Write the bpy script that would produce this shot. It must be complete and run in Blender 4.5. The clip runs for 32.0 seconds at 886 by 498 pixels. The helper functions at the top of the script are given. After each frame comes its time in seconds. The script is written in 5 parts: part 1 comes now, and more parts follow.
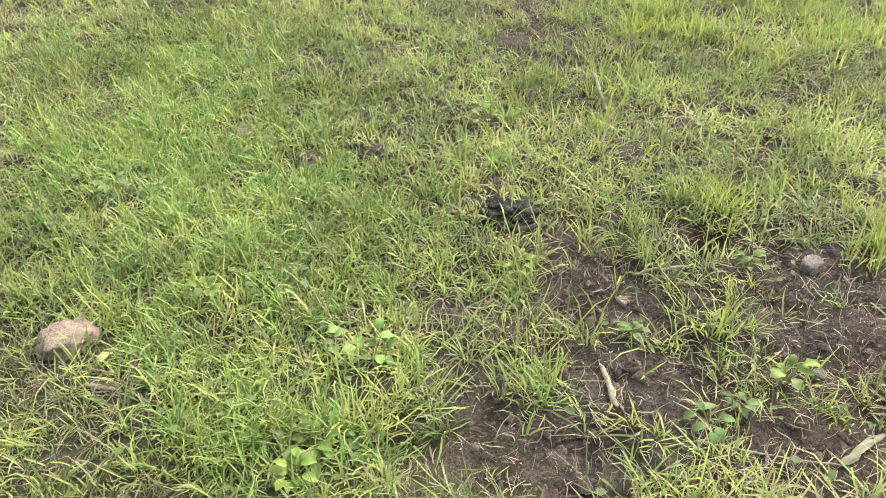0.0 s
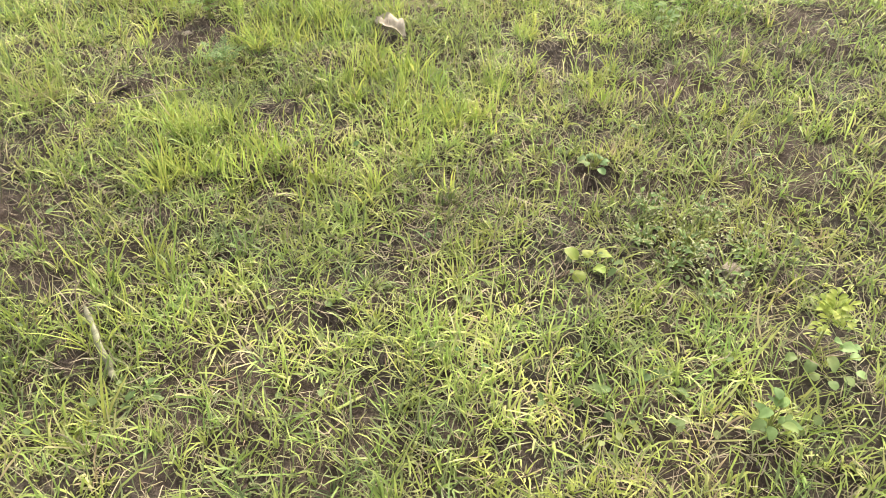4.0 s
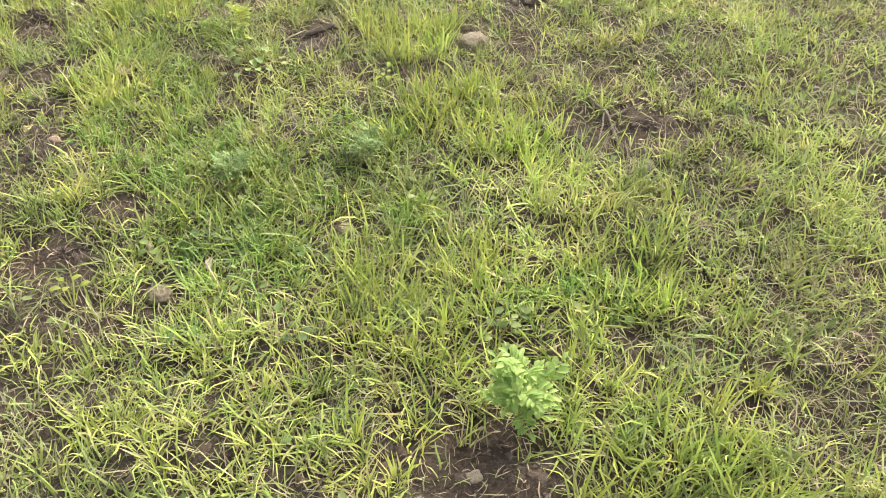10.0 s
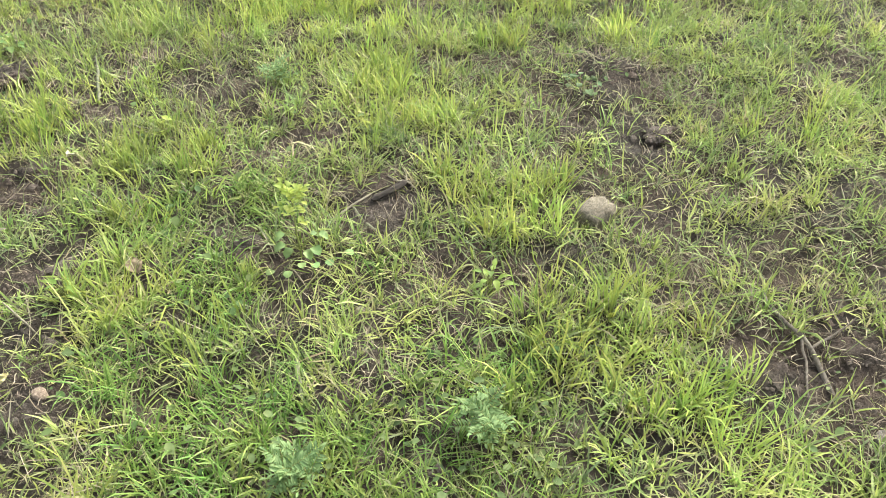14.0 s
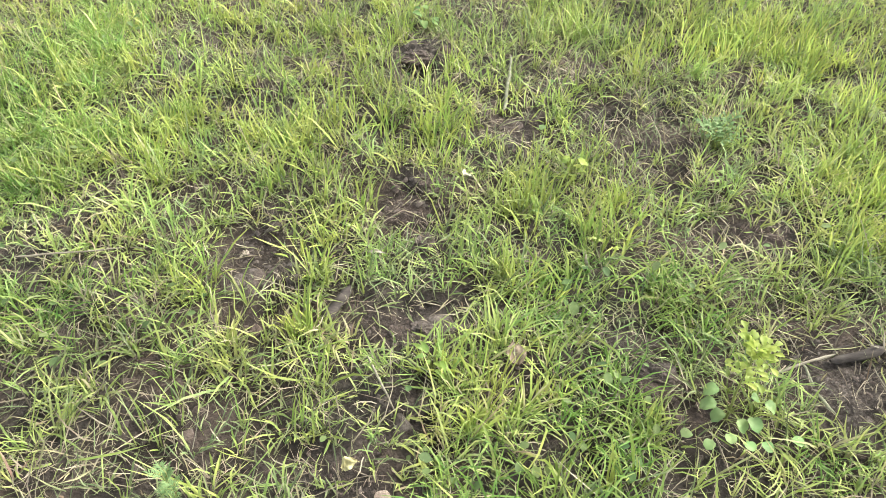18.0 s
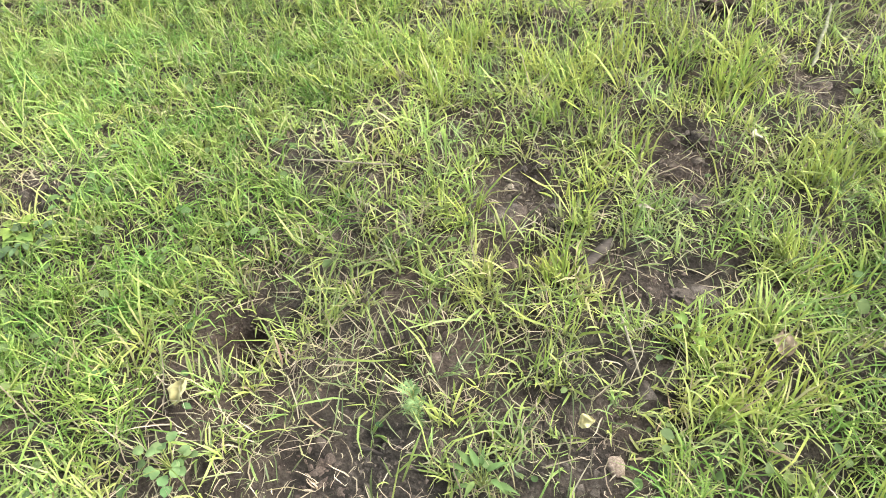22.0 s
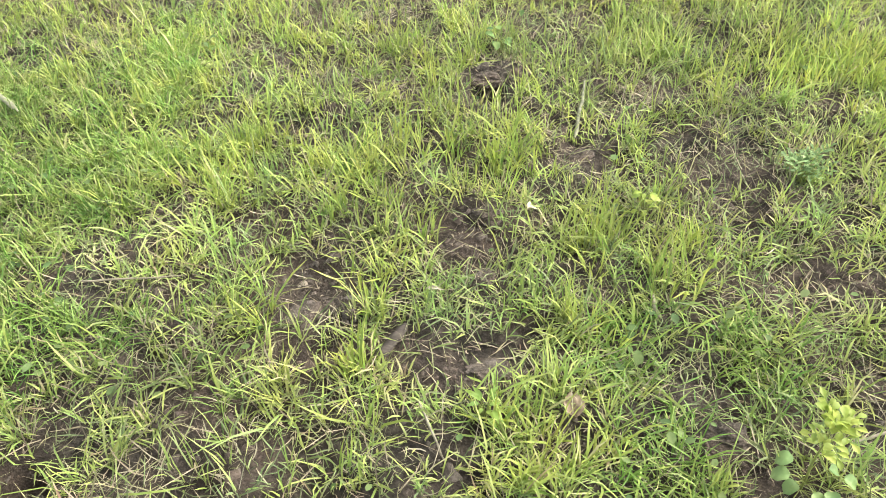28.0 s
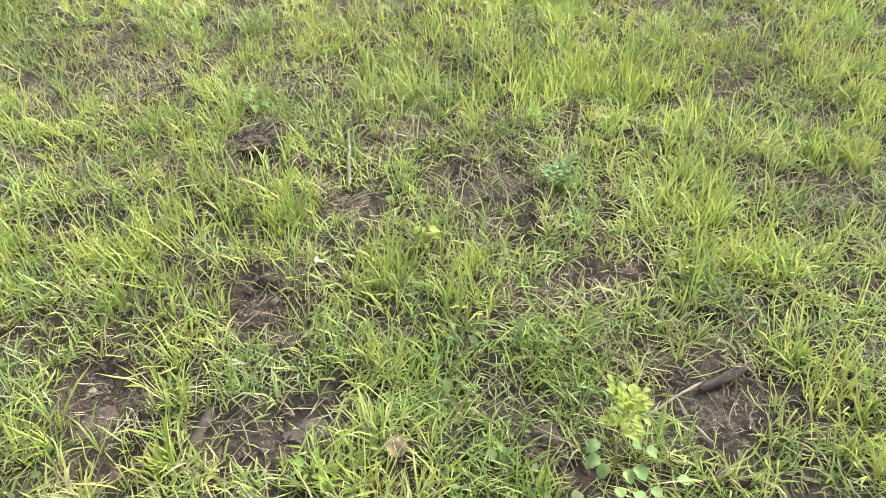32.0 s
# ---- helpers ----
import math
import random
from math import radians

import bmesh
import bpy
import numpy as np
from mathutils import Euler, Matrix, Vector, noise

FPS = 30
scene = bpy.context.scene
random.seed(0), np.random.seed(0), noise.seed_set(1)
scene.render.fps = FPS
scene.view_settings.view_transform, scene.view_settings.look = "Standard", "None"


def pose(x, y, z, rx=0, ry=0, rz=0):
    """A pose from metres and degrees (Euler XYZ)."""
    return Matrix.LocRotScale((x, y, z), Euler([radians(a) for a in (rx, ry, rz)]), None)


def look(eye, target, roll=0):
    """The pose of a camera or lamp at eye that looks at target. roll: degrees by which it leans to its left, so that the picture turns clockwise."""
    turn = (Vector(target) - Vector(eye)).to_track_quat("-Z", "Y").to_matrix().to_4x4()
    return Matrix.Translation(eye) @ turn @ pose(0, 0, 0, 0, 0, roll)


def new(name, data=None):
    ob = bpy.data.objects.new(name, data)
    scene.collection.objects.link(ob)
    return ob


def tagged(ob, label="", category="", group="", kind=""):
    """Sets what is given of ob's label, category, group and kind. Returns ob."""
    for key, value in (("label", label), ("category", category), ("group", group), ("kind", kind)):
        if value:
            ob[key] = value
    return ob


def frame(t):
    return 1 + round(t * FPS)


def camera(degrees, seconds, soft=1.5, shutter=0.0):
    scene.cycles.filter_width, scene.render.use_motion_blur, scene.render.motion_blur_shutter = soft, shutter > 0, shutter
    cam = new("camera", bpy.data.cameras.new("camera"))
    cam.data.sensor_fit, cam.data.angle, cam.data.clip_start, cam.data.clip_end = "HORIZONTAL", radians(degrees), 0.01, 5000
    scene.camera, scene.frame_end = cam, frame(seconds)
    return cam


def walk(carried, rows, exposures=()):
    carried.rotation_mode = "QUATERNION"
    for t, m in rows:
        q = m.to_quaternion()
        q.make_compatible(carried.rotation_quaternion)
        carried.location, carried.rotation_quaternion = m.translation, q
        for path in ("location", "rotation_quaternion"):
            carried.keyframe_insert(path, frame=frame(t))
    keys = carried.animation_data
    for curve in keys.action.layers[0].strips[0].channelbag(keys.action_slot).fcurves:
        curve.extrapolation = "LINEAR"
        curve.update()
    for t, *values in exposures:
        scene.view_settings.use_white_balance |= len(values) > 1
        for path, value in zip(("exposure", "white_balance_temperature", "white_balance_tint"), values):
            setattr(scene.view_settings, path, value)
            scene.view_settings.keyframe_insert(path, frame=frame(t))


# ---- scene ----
cam = camera(59.1, 32.0, soft=0.95)
PATH = [
    (0, (-1.86, -4.713, 1.468), (-1.374, -3.224, 0.225), -1.2),
    (0.5, (-1.874, -4.682, 1.445), (-1.267, -3.273, 0.163), 0.5),
    (1, (-1.722, -4.588, 1.446), (-1.207, -3.197, 0.105), -2.2),
    (1.5, (-1.415, -4.478, 1.435), (-0.827, -3.14, 0.07), -4.9),
    (2, (-1.235, -4.421, 1.489), (-0.356, -3.24, 0.136), -1.9),
    (2.5, (-1.114, -4.183, 1.46), (-0.031, -3.126, 0.153), 0.7),
    (4.5, (-0.537, -3.532, 1.439), (0.473, -2.446, 0.098), -0.2),
    (5, (-0.413, -3.272, 1.458), (0.616, -2.167, 0.147), -1.3),
    (5.5, (-0.136, -3.104, 1.45), (0.797, -1.975, 0.088), -4.6),
    (6, (-0.022, -3.004, 1.453), (0.762, -1.792, 0.068), -6.4),
    (6.5, (-0.002, -2.98, 1.459), (0.699, -1.718, 0.075), -7.5),
    (7, (0.021, -2.968, 1.458), (0.74, -1.698, 0.091), -7.5),
    (7.5, (0.07, -2.962, 1.492), (0.923, -1.734, 0.163), -5.4),
    (8, (0.124, -2.886, 1.469), (1.13, -1.731, 0.183), -0.9),
    (8.5, (0.063, -2.581, 1.498), (1.066, -1.4, 0.234), 2.4),
    (9, (0.029, -2.308, 1.477), (0.86, -1.011, 0.201), 0.8),
    (9.5, (0.134, -1.971, 1.471), (0.781, -0.618, 0.148), -1.0),
    (10, (0.147, -1.751, 1.443), (0.768, -0.383, 0.123), -0.2),
    (10.5, (0.102, -1.505, 1.475), (0.845, -0.16, 0.195), 2.2),
    (11, (0.099, -1.361, 1.452), (0.8, -0.031, 0.133), 1.6),
    (11.5, (0.095, -1.285, 1.429), (0.555, 0.076, 0.037), -2.3),
    (12, (0.126, -1.239, 1.434), (0.387, 0.161, 0.03), -5.1),
    (12.5, (0.157, -1.2, 1.471), (0.337, 0.256, 0.111), -5.2),
    (13, (0.184, -1.138, 1.494), (0.413, 0.374, 0.206), -4.2),
    (13.5, (0.202, -0.917, 1.496), (0.646, 0.583, 0.25), -1.9),
    (14, (0.279, -0.697, 1.461), (0.892, 0.689, 0.156), -1.0),
    (14.5, (0.337, -0.457, 1.461), (0.853, 0.883, 0.069), -3.1),
    (15, (0.25, -0.315, 1.448), (0.526, 1.076, 0.038), -5.5),
    (15.5, (0.039, -0.192, 1.452), (0.232, 1.255, 0.085), -3.8),
    (17.5, (-0.01, 0.015, 1.38), (-0.037, 1.488, 0.027), 0.6),
    (18, (-0.004, 0.004, 1.377), (-0.02, 1.476, 0.024), 0.9),
    (18.5, (-0.006, -0.001, 1.384), (-0.012, 1.468, 0.027), 1.2),
    (19, (0.0, 0.0, 1.397), (0.0, 1.468, 0.039), 1.3),
    (19.5, (-0.003, 0.003, 1.398), (-0.038, 1.482, 0.052), -0.7),
    (20, (-0.044, 0.004, 1.401), (-0.275, 1.447, 0.036), -4.5),
    (20.5, (-0.079, 0.019, 1.389), (-0.553, 1.363, -0.014), -7.8),
    (21, (-0.131, 0.027, 1.371), (-0.761, 1.265, -0.067), -8.8),
    (21.5, (-0.107, 0.047, 1.364), (-0.756, 1.245, -0.1), -8.1),
    (22, (-0.08, 0.058, 1.377), (-0.658, 1.292, -0.087), -7.2),
    (22.5, (-0.041, 0.08, 1.393), (-0.478, 1.403, -0.042), -4.6),
    (23, (0.018, 0.1, 1.416), (-0.221, 1.539, 0.048), -1.4),
    (23.5, (0.096, 0.146, 1.47), (0.138, 1.698, 0.21), 1.1),
    (24, (0.155, 0.152, 1.515), (0.402, 1.754, 0.342), 1.9),
    (24.5, (0.088, 0.145, 1.49), (0.188, 1.739, 0.287), -0.0),
    (25, (0.022, 0.126, 1.448), (-0.14, 1.677, 0.196), -3.2),
    (25.5, (0.047, 0.134, 1.442), (-0.133, 1.655, 0.156), -3.7),
    (27.5, (0.035, 0.119, 1.401), (-0.187, 1.57, 0.042), -3.4),
    (28, (0.037, 0.111, 1.401), (-0.18, 1.572, 0.052), -2.7),
    (28.5, (0.056, 0.121, 1.4), (-0.002, 1.618, 0.075), -0.7),
    (29, (0.091, 0.103, 1.436), (0.337, 1.642, 0.184), 1.5),
    (29.5, (0.12, 0.056, 1.478), (0.692, 1.604, 0.347), 2.6),
    (30, (0.112, 0.031, 1.499), (0.831, 1.585, 0.466), 2.5),
    (30.5, (0.089, 0.032, 1.523), (0.773, 1.62, 0.518), 2.4),
    (31, (0.064, 0.082, 1.462), (0.555, 1.681, 0.365), -0.0),
    (31.5, (0.063, 0.105, 1.441), (0.401, 1.659, 0.228), -2.3),
    (32, (0.078, 0.104, 1.42), (0.357, 1.62, 0.145), -2.0),
]
walk(cam, [(t, look(eye, target, roll)) for t, eye, target, roll in PATH],
     exposures=[(0, 1.64, 6900, 14), (1, 1.59, 6950, 15), (2, 1.70, 7000, 15), (5, 1.69, 7700, 14), (6, 1.68, 7750, 16), (8, 1.62, 7750, 16), (9.5, 1.63, 7600, 14), (11, 1.70, 7300, 12), (12.5, 1.70, 6850, 8), (14.5, 1.68, 6800, 6), (19, 1.73, 6600, 9), (21.5, 1.74, 6650, 8), (24, 1.76, 6850, 8), (29.5, 1.75, 6900, 7), (31, 1.75, 6900, 8), (32, 1.74, 6850, 9)])

# ---- light: bright overcast sky, a wide pale sun from ahead and to the right ----
SUN_AZ, SUN_EL = radians(62), radians(42)   # azimuth from +y towards +x
world = bpy.data.worlds.new("sky")
scene.world = world
world.use_nodes = True
wn = world.node_tree
sky = wn.nodes.new("ShaderNodeTexSky")
sky.sky_type, sky.sun_disc = "NISHITA", False
sky.sun_elevation, sky.sun_rotation = SUN_EL, SUN_AZ
sky.air_density, sky.dust_density, sky.ozone_density = 1.0, 4.0, 1.0
bg = wn.nodes["Background"]
bg.inputs["Strength"].default_value = 0.15
haze = wn.nodes.new("ShaderNodeHueSaturation")
haze.inputs["Saturation"].default_value = 0.4
wn.links.new(sky.outputs["Color"], haze.inputs["Color"])
wn.links.new(haze.outputs["Color"], bg.inputs["Color"])
sun_data = bpy.data.lights.new("sun", "SUN")
sun_data.energy, sun_data.angle, sun_data.color = 1.5, radians(24), (1.0, 0.95, 0.87)
sun = new("sun", sun_data)
sun_dir = Vector((math.sin(SUN_AZ) * math.cos(SUN_EL), math.cos(SUN_AZ) * math.cos(SUN_EL), math.sin(SUN_EL)))
sun.matrix_world = look(sun_dir * 30, (0, 0, 0))


# ---- materials ----
def nodes_of(name):
    m = bpy.data.materials.new(name)
    m.use_nodes = True
    nt = m.node_tree
    return m, nt, nt.nodes["Principled BSDF"], nt.nodes["Material Output"]


def ramp(nt, fac, stops):
    r = nt.nodes.new("ShaderNodeValToRGB")
    while len(r.color_ramp.elements) < len(stops):
        r.color_ramp.elements.new(0.5)
    for e, (p, c) in zip(r.color_ramp.elements, stops):
        e.position, e.color = p, (*c, 1)
    nt.links.new(fac, r.inputs["Fac"])
    return r.outputs["Color"]


def noise_of(nt, scale, detail=4.0, rough=0.55, vec=None):
    n = nt.nodes.new("ShaderNodeTexNoise")
    n.inputs["Scale"].default_value, n.inputs["Detail"].default_value, n.inputs["Roughness"].default_value = scale, detail, rough
    if vec is None:
        vec = nt.nodes.new("ShaderNodeTexCoord").outputs["Object"]
    nt.links.new(vec, n.inputs["Vector"])
    return n.outputs["Fac"]


def mixed(nt, fac, a, b, kind="MIX"):
    m = nt.nodes.new("ShaderNodeMix")
    m.data_type, m.blend_type = "RGBA", kind
    for sock, v in ((m.inputs[0], fac), (m.inputs[6], a), (m.inputs[7], b)):
        if isinstance(v, (int, float)):
            sock.default_value = v
        elif isinstance(v, tuple):
            sock.default_value = (*v, 1)
        else:
            nt.links.new(v, sock)
    return m.outputs[2]


def bumped(nt, p, height, strength, dist):
    b = nt.nodes.new("ShaderNodeBump")
    b.inputs["Strength"].default_value, b.inputs["Distance"].default_value = strength, dist
    nt.links.new(height, b.inputs["Height"])
    nt.links.new(b.outputs["Normal"], p.inputs["Normal"])


def leaf_mat(name, stops, tip, base, glow=0.35, rough=0.5, patch=1.3, per_object=False):
    """Blade or leaf: colour differs from island to island and over the ground, base tinted and in grass darkened for
    shade, tinted tip, light shines through.
    """
    m, nt, p, out = nodes_of(name)
    if per_object:
        rnd = nt.nodes.new("ShaderNodeObjectInfo").outputs["Random"]
    else:
        island = nt.nodes.new("ShaderNodeNewGeometry").outputs["Random Per Island"]
        tone = nt.nodes.new("ShaderNodeSeparateXYZ")
        nt.links.new(nt.nodes.new("ShaderNodeUVMap").outputs["UV"], tone.inputs[0])
        both = nt.nodes.new("ShaderNodeMix")
        both.inputs[0].default_value = 0.6
        nt.links.new(island, both.inputs[2])
        nt.links.new(tone.outputs[0], both.inputs[3])
        rnd = both.outputs[0]
    col = ramp(nt, rnd, stops)
    wide = noise_of(nt, patch, 2.0)
    mr = nt.nodes.new("ShaderNodeMapRange")
    mr.inputs[1].default_value, mr.inputs[2].default_value = 0.35, 0.65
    mr.inputs[3].default_value, mr.inputs[4].default_value = 0.78, 1.2
    nt.links.new(wide, mr.inputs[0])
    hsv = nt.nodes.new("ShaderNodeHueSaturation")
    nt.links.new(col, hsv.inputs["Color"])
    nt.links.new(mr.outputs[0], hsv.inputs["Value"])
    hue = nt.nodes.new("ShaderNodeMapRange")
    hue.inputs[1].default_value, hue.inputs[2].default_value = 0.3, 0.7
    hue.inputs[3].default_value, hue.inputs[4].default_value = 0.472, 0.528
    nt.links.new(noise_of(nt, 9.0, 2.0), hue.inputs[0])
    nt.links.new(hue.outputs[0], hsv.inputs["Hue"])
    uv = nt.nodes.new("ShaderNodeUVMap")
    sep = nt.nodes.new("ShaderNodeSeparateXYZ")
    nt.links.new(uv.outputs["UV"], sep.inputs[0])
    tipf = nt.nodes.new("ShaderNodeMapRange")
    tipf.inputs[1].default_value, tipf.inputs[2].default_value = 0.55, 1.0
    tipf.inputs[4].default_value = 0.55
    nt.links.new(sep.outputs[1], tipf.inputs[0])
    # sheath colour at the foot; in grass also darkened as shade between the blades
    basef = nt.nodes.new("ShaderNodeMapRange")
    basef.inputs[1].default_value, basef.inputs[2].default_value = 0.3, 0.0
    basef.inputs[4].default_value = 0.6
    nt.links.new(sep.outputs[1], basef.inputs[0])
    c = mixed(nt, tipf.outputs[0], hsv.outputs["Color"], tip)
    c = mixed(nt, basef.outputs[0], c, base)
    fine = noise_of(nt, 60, 2.0)
    c = mixed(nt, 0.35, c, ramp(nt, fine, [(0.3, (0.35, 0.35, 0.35)), (0.7, (0.75, 0.75, 0.75))]), "OVERLAY")
    nt.links.new(c, p.inputs["Base Color"])
    p.inputs["Roughness"].default_value = rough
    p.inputs["Specular IOR Level"].default_value = 0.2 if per_object else 0.3
    tr = nt.nodes.new("ShaderNodeBsdfTranslucent")
    nt.links.new(c, tr.inputs["Color"])
    mx = nt.nodes.new("ShaderNodeMixShader")
    mx.inputs[0].default_value = glow
    nt.links.new(p.outputs[0], mx.inputs[1])
    nt.links.new(tr.outputs[0], mx.inputs[2])
    nt.links.new(mx.outputs[0], out.inputs["Surface"])
    return m


def earth_mat(name, dark, mid, light, red, scale=1.0, rough=0.92, turf=False, relief=0.02):
    m, nt, p, out = nodes_of(name)
    big, med, fine = noise_of(nt, 2.2 * scale, 3.0), noise_of(nt, 26 * scale, 7.0, 0.7), noise_of(nt, 120 * scale, 5.0, 0.75)
    c = ramp(nt, med, [(0.28, dark), (0.5, mid), (0.75, light)])
    c = mixed(nt, ramp(nt, big, [(0.4, (0, 0, 0)), (0.58, (1, 1, 1))]), c, mixed(nt, 0.6, c, red))
    c = mixed(nt, 0.75, c, ramp(nt, fine, [(0.3, (0.18, 0.18, 0.18)), (0.7, (0.84, 0.84, 0.84))]), "OVERLAY")
    if turf:  # dark spots painted into the soil colour as shade of small hollows
        hollow_shade = noise_of(nt, 9, 3.0, 0.6)
        c = mixed(nt, 1.0, c, ramp(nt, hollow_shade, [(0.4, (0.48, 0.48, 0.48)), (0.58, (1, 1, 1))]), "MULTIPLY")
    if turf:  # short grass cover of the open field, some metres off the walk
        co = nt.nodes.new("ShaderNodeTexCoord").outputs["Object"]
        dist = nt.nodes.new("ShaderNodeVectorMath")
        dist.operation = "DISTANCE"
        dist.inputs[1].default_value = (0.42, 0.4, 0)
        narrow = nt.nodes.new("ShaderNodeVectorMath")
        narrow.operation = "MULTIPLY"
        narrow.inputs[1].default_value = (1.4, 1, 0)
        nt.links.new(co, narrow.inputs[0])
        nt.links.new(narrow.outputs["Vector"], dist.inputs[0])
        sway = nt.nodes.new("ShaderNodeMath")
        sway.operation = "MULTIPLY_ADD"
        sway.inputs[1].default_value = 4.0
        nt.links.new(noise_of(nt, 0.7, 5.0), sway.inputs[0])
        nt.links.new(dist.outputs["Value"], sway.inputs[2])
        edge = nt.nodes.new("ShaderNodeMapRange")
        edge.inputs[1].default_value, edge.inputs[2].default_value = 6.5, 8.6
        nt.links.new(sway.outputs[0], edge.inputs[0])
        green = ramp(nt, noise_of(nt, 14, 8.0, 0.75), [(0.3, (0.05, 0.06, 0.025)), (0.48, (0.13, 0.17, 0.045)), (0.7, (0.24, 0.28, 0.08))])
        c = mixed(nt, edge.outputs[0], c, green)
    nt.links.new(c, p.inputs["Base Color"])
    p.inputs["Roughness"].default_value = rough
    p.inputs["Specular IOR Level"].default_value = 0.25
    h = nt.nodes.new("ShaderNodeMath")
    h.operation = "ADD"
    nt.links.new(med, h.inputs[0])
    nt.links.new(fine, h.inputs[1])
    bumped(nt, p, h.outputs[0], 1.0, relief / scale)
    return m


def dry_mat(name, a, b, streak=90, rough=0.8):
    """Dead plant matter, bark, husks: streaks and blotches."""
    m, nt, p, out = nodes_of(name)
    co = nt.nodes.new("ShaderNodeTexCoord").outputs["Object"]
    mp = nt.nodes.new("ShaderNodeMapping")
    mp.inputs["Scale"].default_value = (0.15, 1, 1)
    nt.links.new(co, mp.inputs["Vector"])
    n1 = noise_of(nt, streak, 4.0, 0.6, mp.outputs["Vector"])
    n2 = noise_of(nt, 30, 3.0)
    c = ramp(nt, n1, [(0.3, a), (0.7, b)])
    c = mixed(nt, 0.5, c, ramp(nt, n2, [(0.3, (0.35, 0.33, 0.3)), (0.7, (0.68, 0.68, 0.68))]), "OVERLAY")
    nt.links.new(c, p.inputs["Base Color"])
    p.inputs["Roughness"].default_value = rough
    p.inputs["Specular IOR Level"].default_value = 0.25
    bumped(nt, p, n1, 0.6, 0.003)
    return m


SOIL = earth_mat("soil", (0.02, 0.0175, 0.0145), (0.068, 0.0585, 0.0485), (0.17, 0.148, 0.125), (0.108, 0.078, 0.061), turf=True)
SOIL_LUMP = earth_mat("soil_lump", (0.03, 0.026, 0.022), (0.08, 0.069, 0.058), (0.17, 0.15, 0.13), (0.11, 0.08, 0.065), 1.4, relief=0.006)
TAN_EARTH = earth_mat("tan_earth", (0.16, 0.125, 0.097), (0.27, 0.218, 0.172), (0.37, 0.31, 0.25), (0.28, 0.21, 0.16), 2.0, relief=0.008)
BEIGE_STONE = earth_mat("beige_stone", (0.115, 0.1, 0.075), (0.165, 0.148, 0.113), (0.23, 0.207, 0.16), (0.165, 0.14, 0.105), 0.8, 0.85, relief=0.004)
GREY_STONE = earth_mat("grey_stone", (0.12, 0.108, 0.098), (0.21, 0.19, 0.17), (0.3, 0.275, 0.25), (0.21, 0.17, 0.15), 2.5, 0.8)
PALE_STONE = earth_mat("pale_stone", (0.26, 0.22, 0.17), (0.38, 0.34, 0.27), (0.5, 0.46, 0.38), (0.34, 0.28, 0.21), 2.5, 0.8)
DUNG = earth_mat("dark_dung", (0.008, 0.011, 0.01), (0.026, 0.034, 0.03), (0.085, 0.1, 0.085), (0.026, 0.03, 0.026), 2.0, 0.7)
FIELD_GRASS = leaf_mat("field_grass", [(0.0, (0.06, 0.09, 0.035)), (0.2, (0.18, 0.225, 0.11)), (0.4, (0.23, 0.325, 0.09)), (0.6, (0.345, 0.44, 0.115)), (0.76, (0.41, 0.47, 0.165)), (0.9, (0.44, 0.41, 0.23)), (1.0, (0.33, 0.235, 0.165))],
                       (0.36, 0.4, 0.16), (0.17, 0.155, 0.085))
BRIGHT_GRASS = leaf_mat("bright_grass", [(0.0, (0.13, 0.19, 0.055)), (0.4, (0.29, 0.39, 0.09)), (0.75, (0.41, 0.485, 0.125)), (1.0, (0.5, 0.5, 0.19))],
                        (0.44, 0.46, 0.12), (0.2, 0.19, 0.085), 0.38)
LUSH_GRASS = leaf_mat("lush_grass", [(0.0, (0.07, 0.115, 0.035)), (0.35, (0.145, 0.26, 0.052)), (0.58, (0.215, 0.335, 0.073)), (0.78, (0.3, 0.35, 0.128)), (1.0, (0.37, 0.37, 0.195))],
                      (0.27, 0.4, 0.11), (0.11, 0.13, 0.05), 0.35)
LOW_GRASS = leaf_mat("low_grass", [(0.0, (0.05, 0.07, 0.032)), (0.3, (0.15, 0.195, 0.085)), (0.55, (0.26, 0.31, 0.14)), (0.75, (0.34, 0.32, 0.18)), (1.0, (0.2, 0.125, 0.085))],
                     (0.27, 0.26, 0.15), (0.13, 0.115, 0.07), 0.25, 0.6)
STRAW = leaf_mat("straw", [(0.0, (0.14, 0.11, 0.08)), (0.35, (0.27, 0.23, 0.165)), (0.7, (0.35, 0.31, 0.225)), (1.0, (0.43, 0.4, 0.3))],
                 (0.34, 0.295, 0.185), (0.24, 0.195, 0.14), 0.12, 0.75)
COVER_LEAF = leaf_mat("cover_leaf", [(0.0, (0.055, 0.1, 0.035)), (0.4, (0.09, 0.145, 0.05)), (0.75, (0.14, 0.2, 0.07)), (1.0, (0.2, 0.25, 0.11))],
                      (0.17, 0.22, 0.08), (0.14, 0.19, 0.07), 0.25, 0.7)
WEED_GREEN = leaf_mat("weed_green", [(0.0, (0.13, 0.22, 0.06)), (0.5, (0.19, 0.3, 0.07)), (1.0, (0.27, 0.38, 0.09))], (0.3, 0.4, 0.1), (0.17, 0.24, 0.07), 0.4, 0.45, 6, True)
WEED_YELLOW = leaf_mat("weed_yellow", [(0.0, (0.22, 0.31, 0.07)), (0.5, (0.3, 0.39, 0.09)), (1.0, (0.38, 0.45, 0.11))], (0.37, 0.43, 0.12), (0.24, 0.32, 0.08), 0.45, 0.45, 6, True)
WEED_PALE = leaf_mat("weed_pale", [(0.0, (0.09, 0.16, 0.055)), (0.5, (0.13, 0.22, 0.075)), (1.0, (0.18, 0.27, 0.09))], (0.17, 0.26, 0.09), (0.13, 0.2, 0.07), 0.3, 0.7, 6, True)
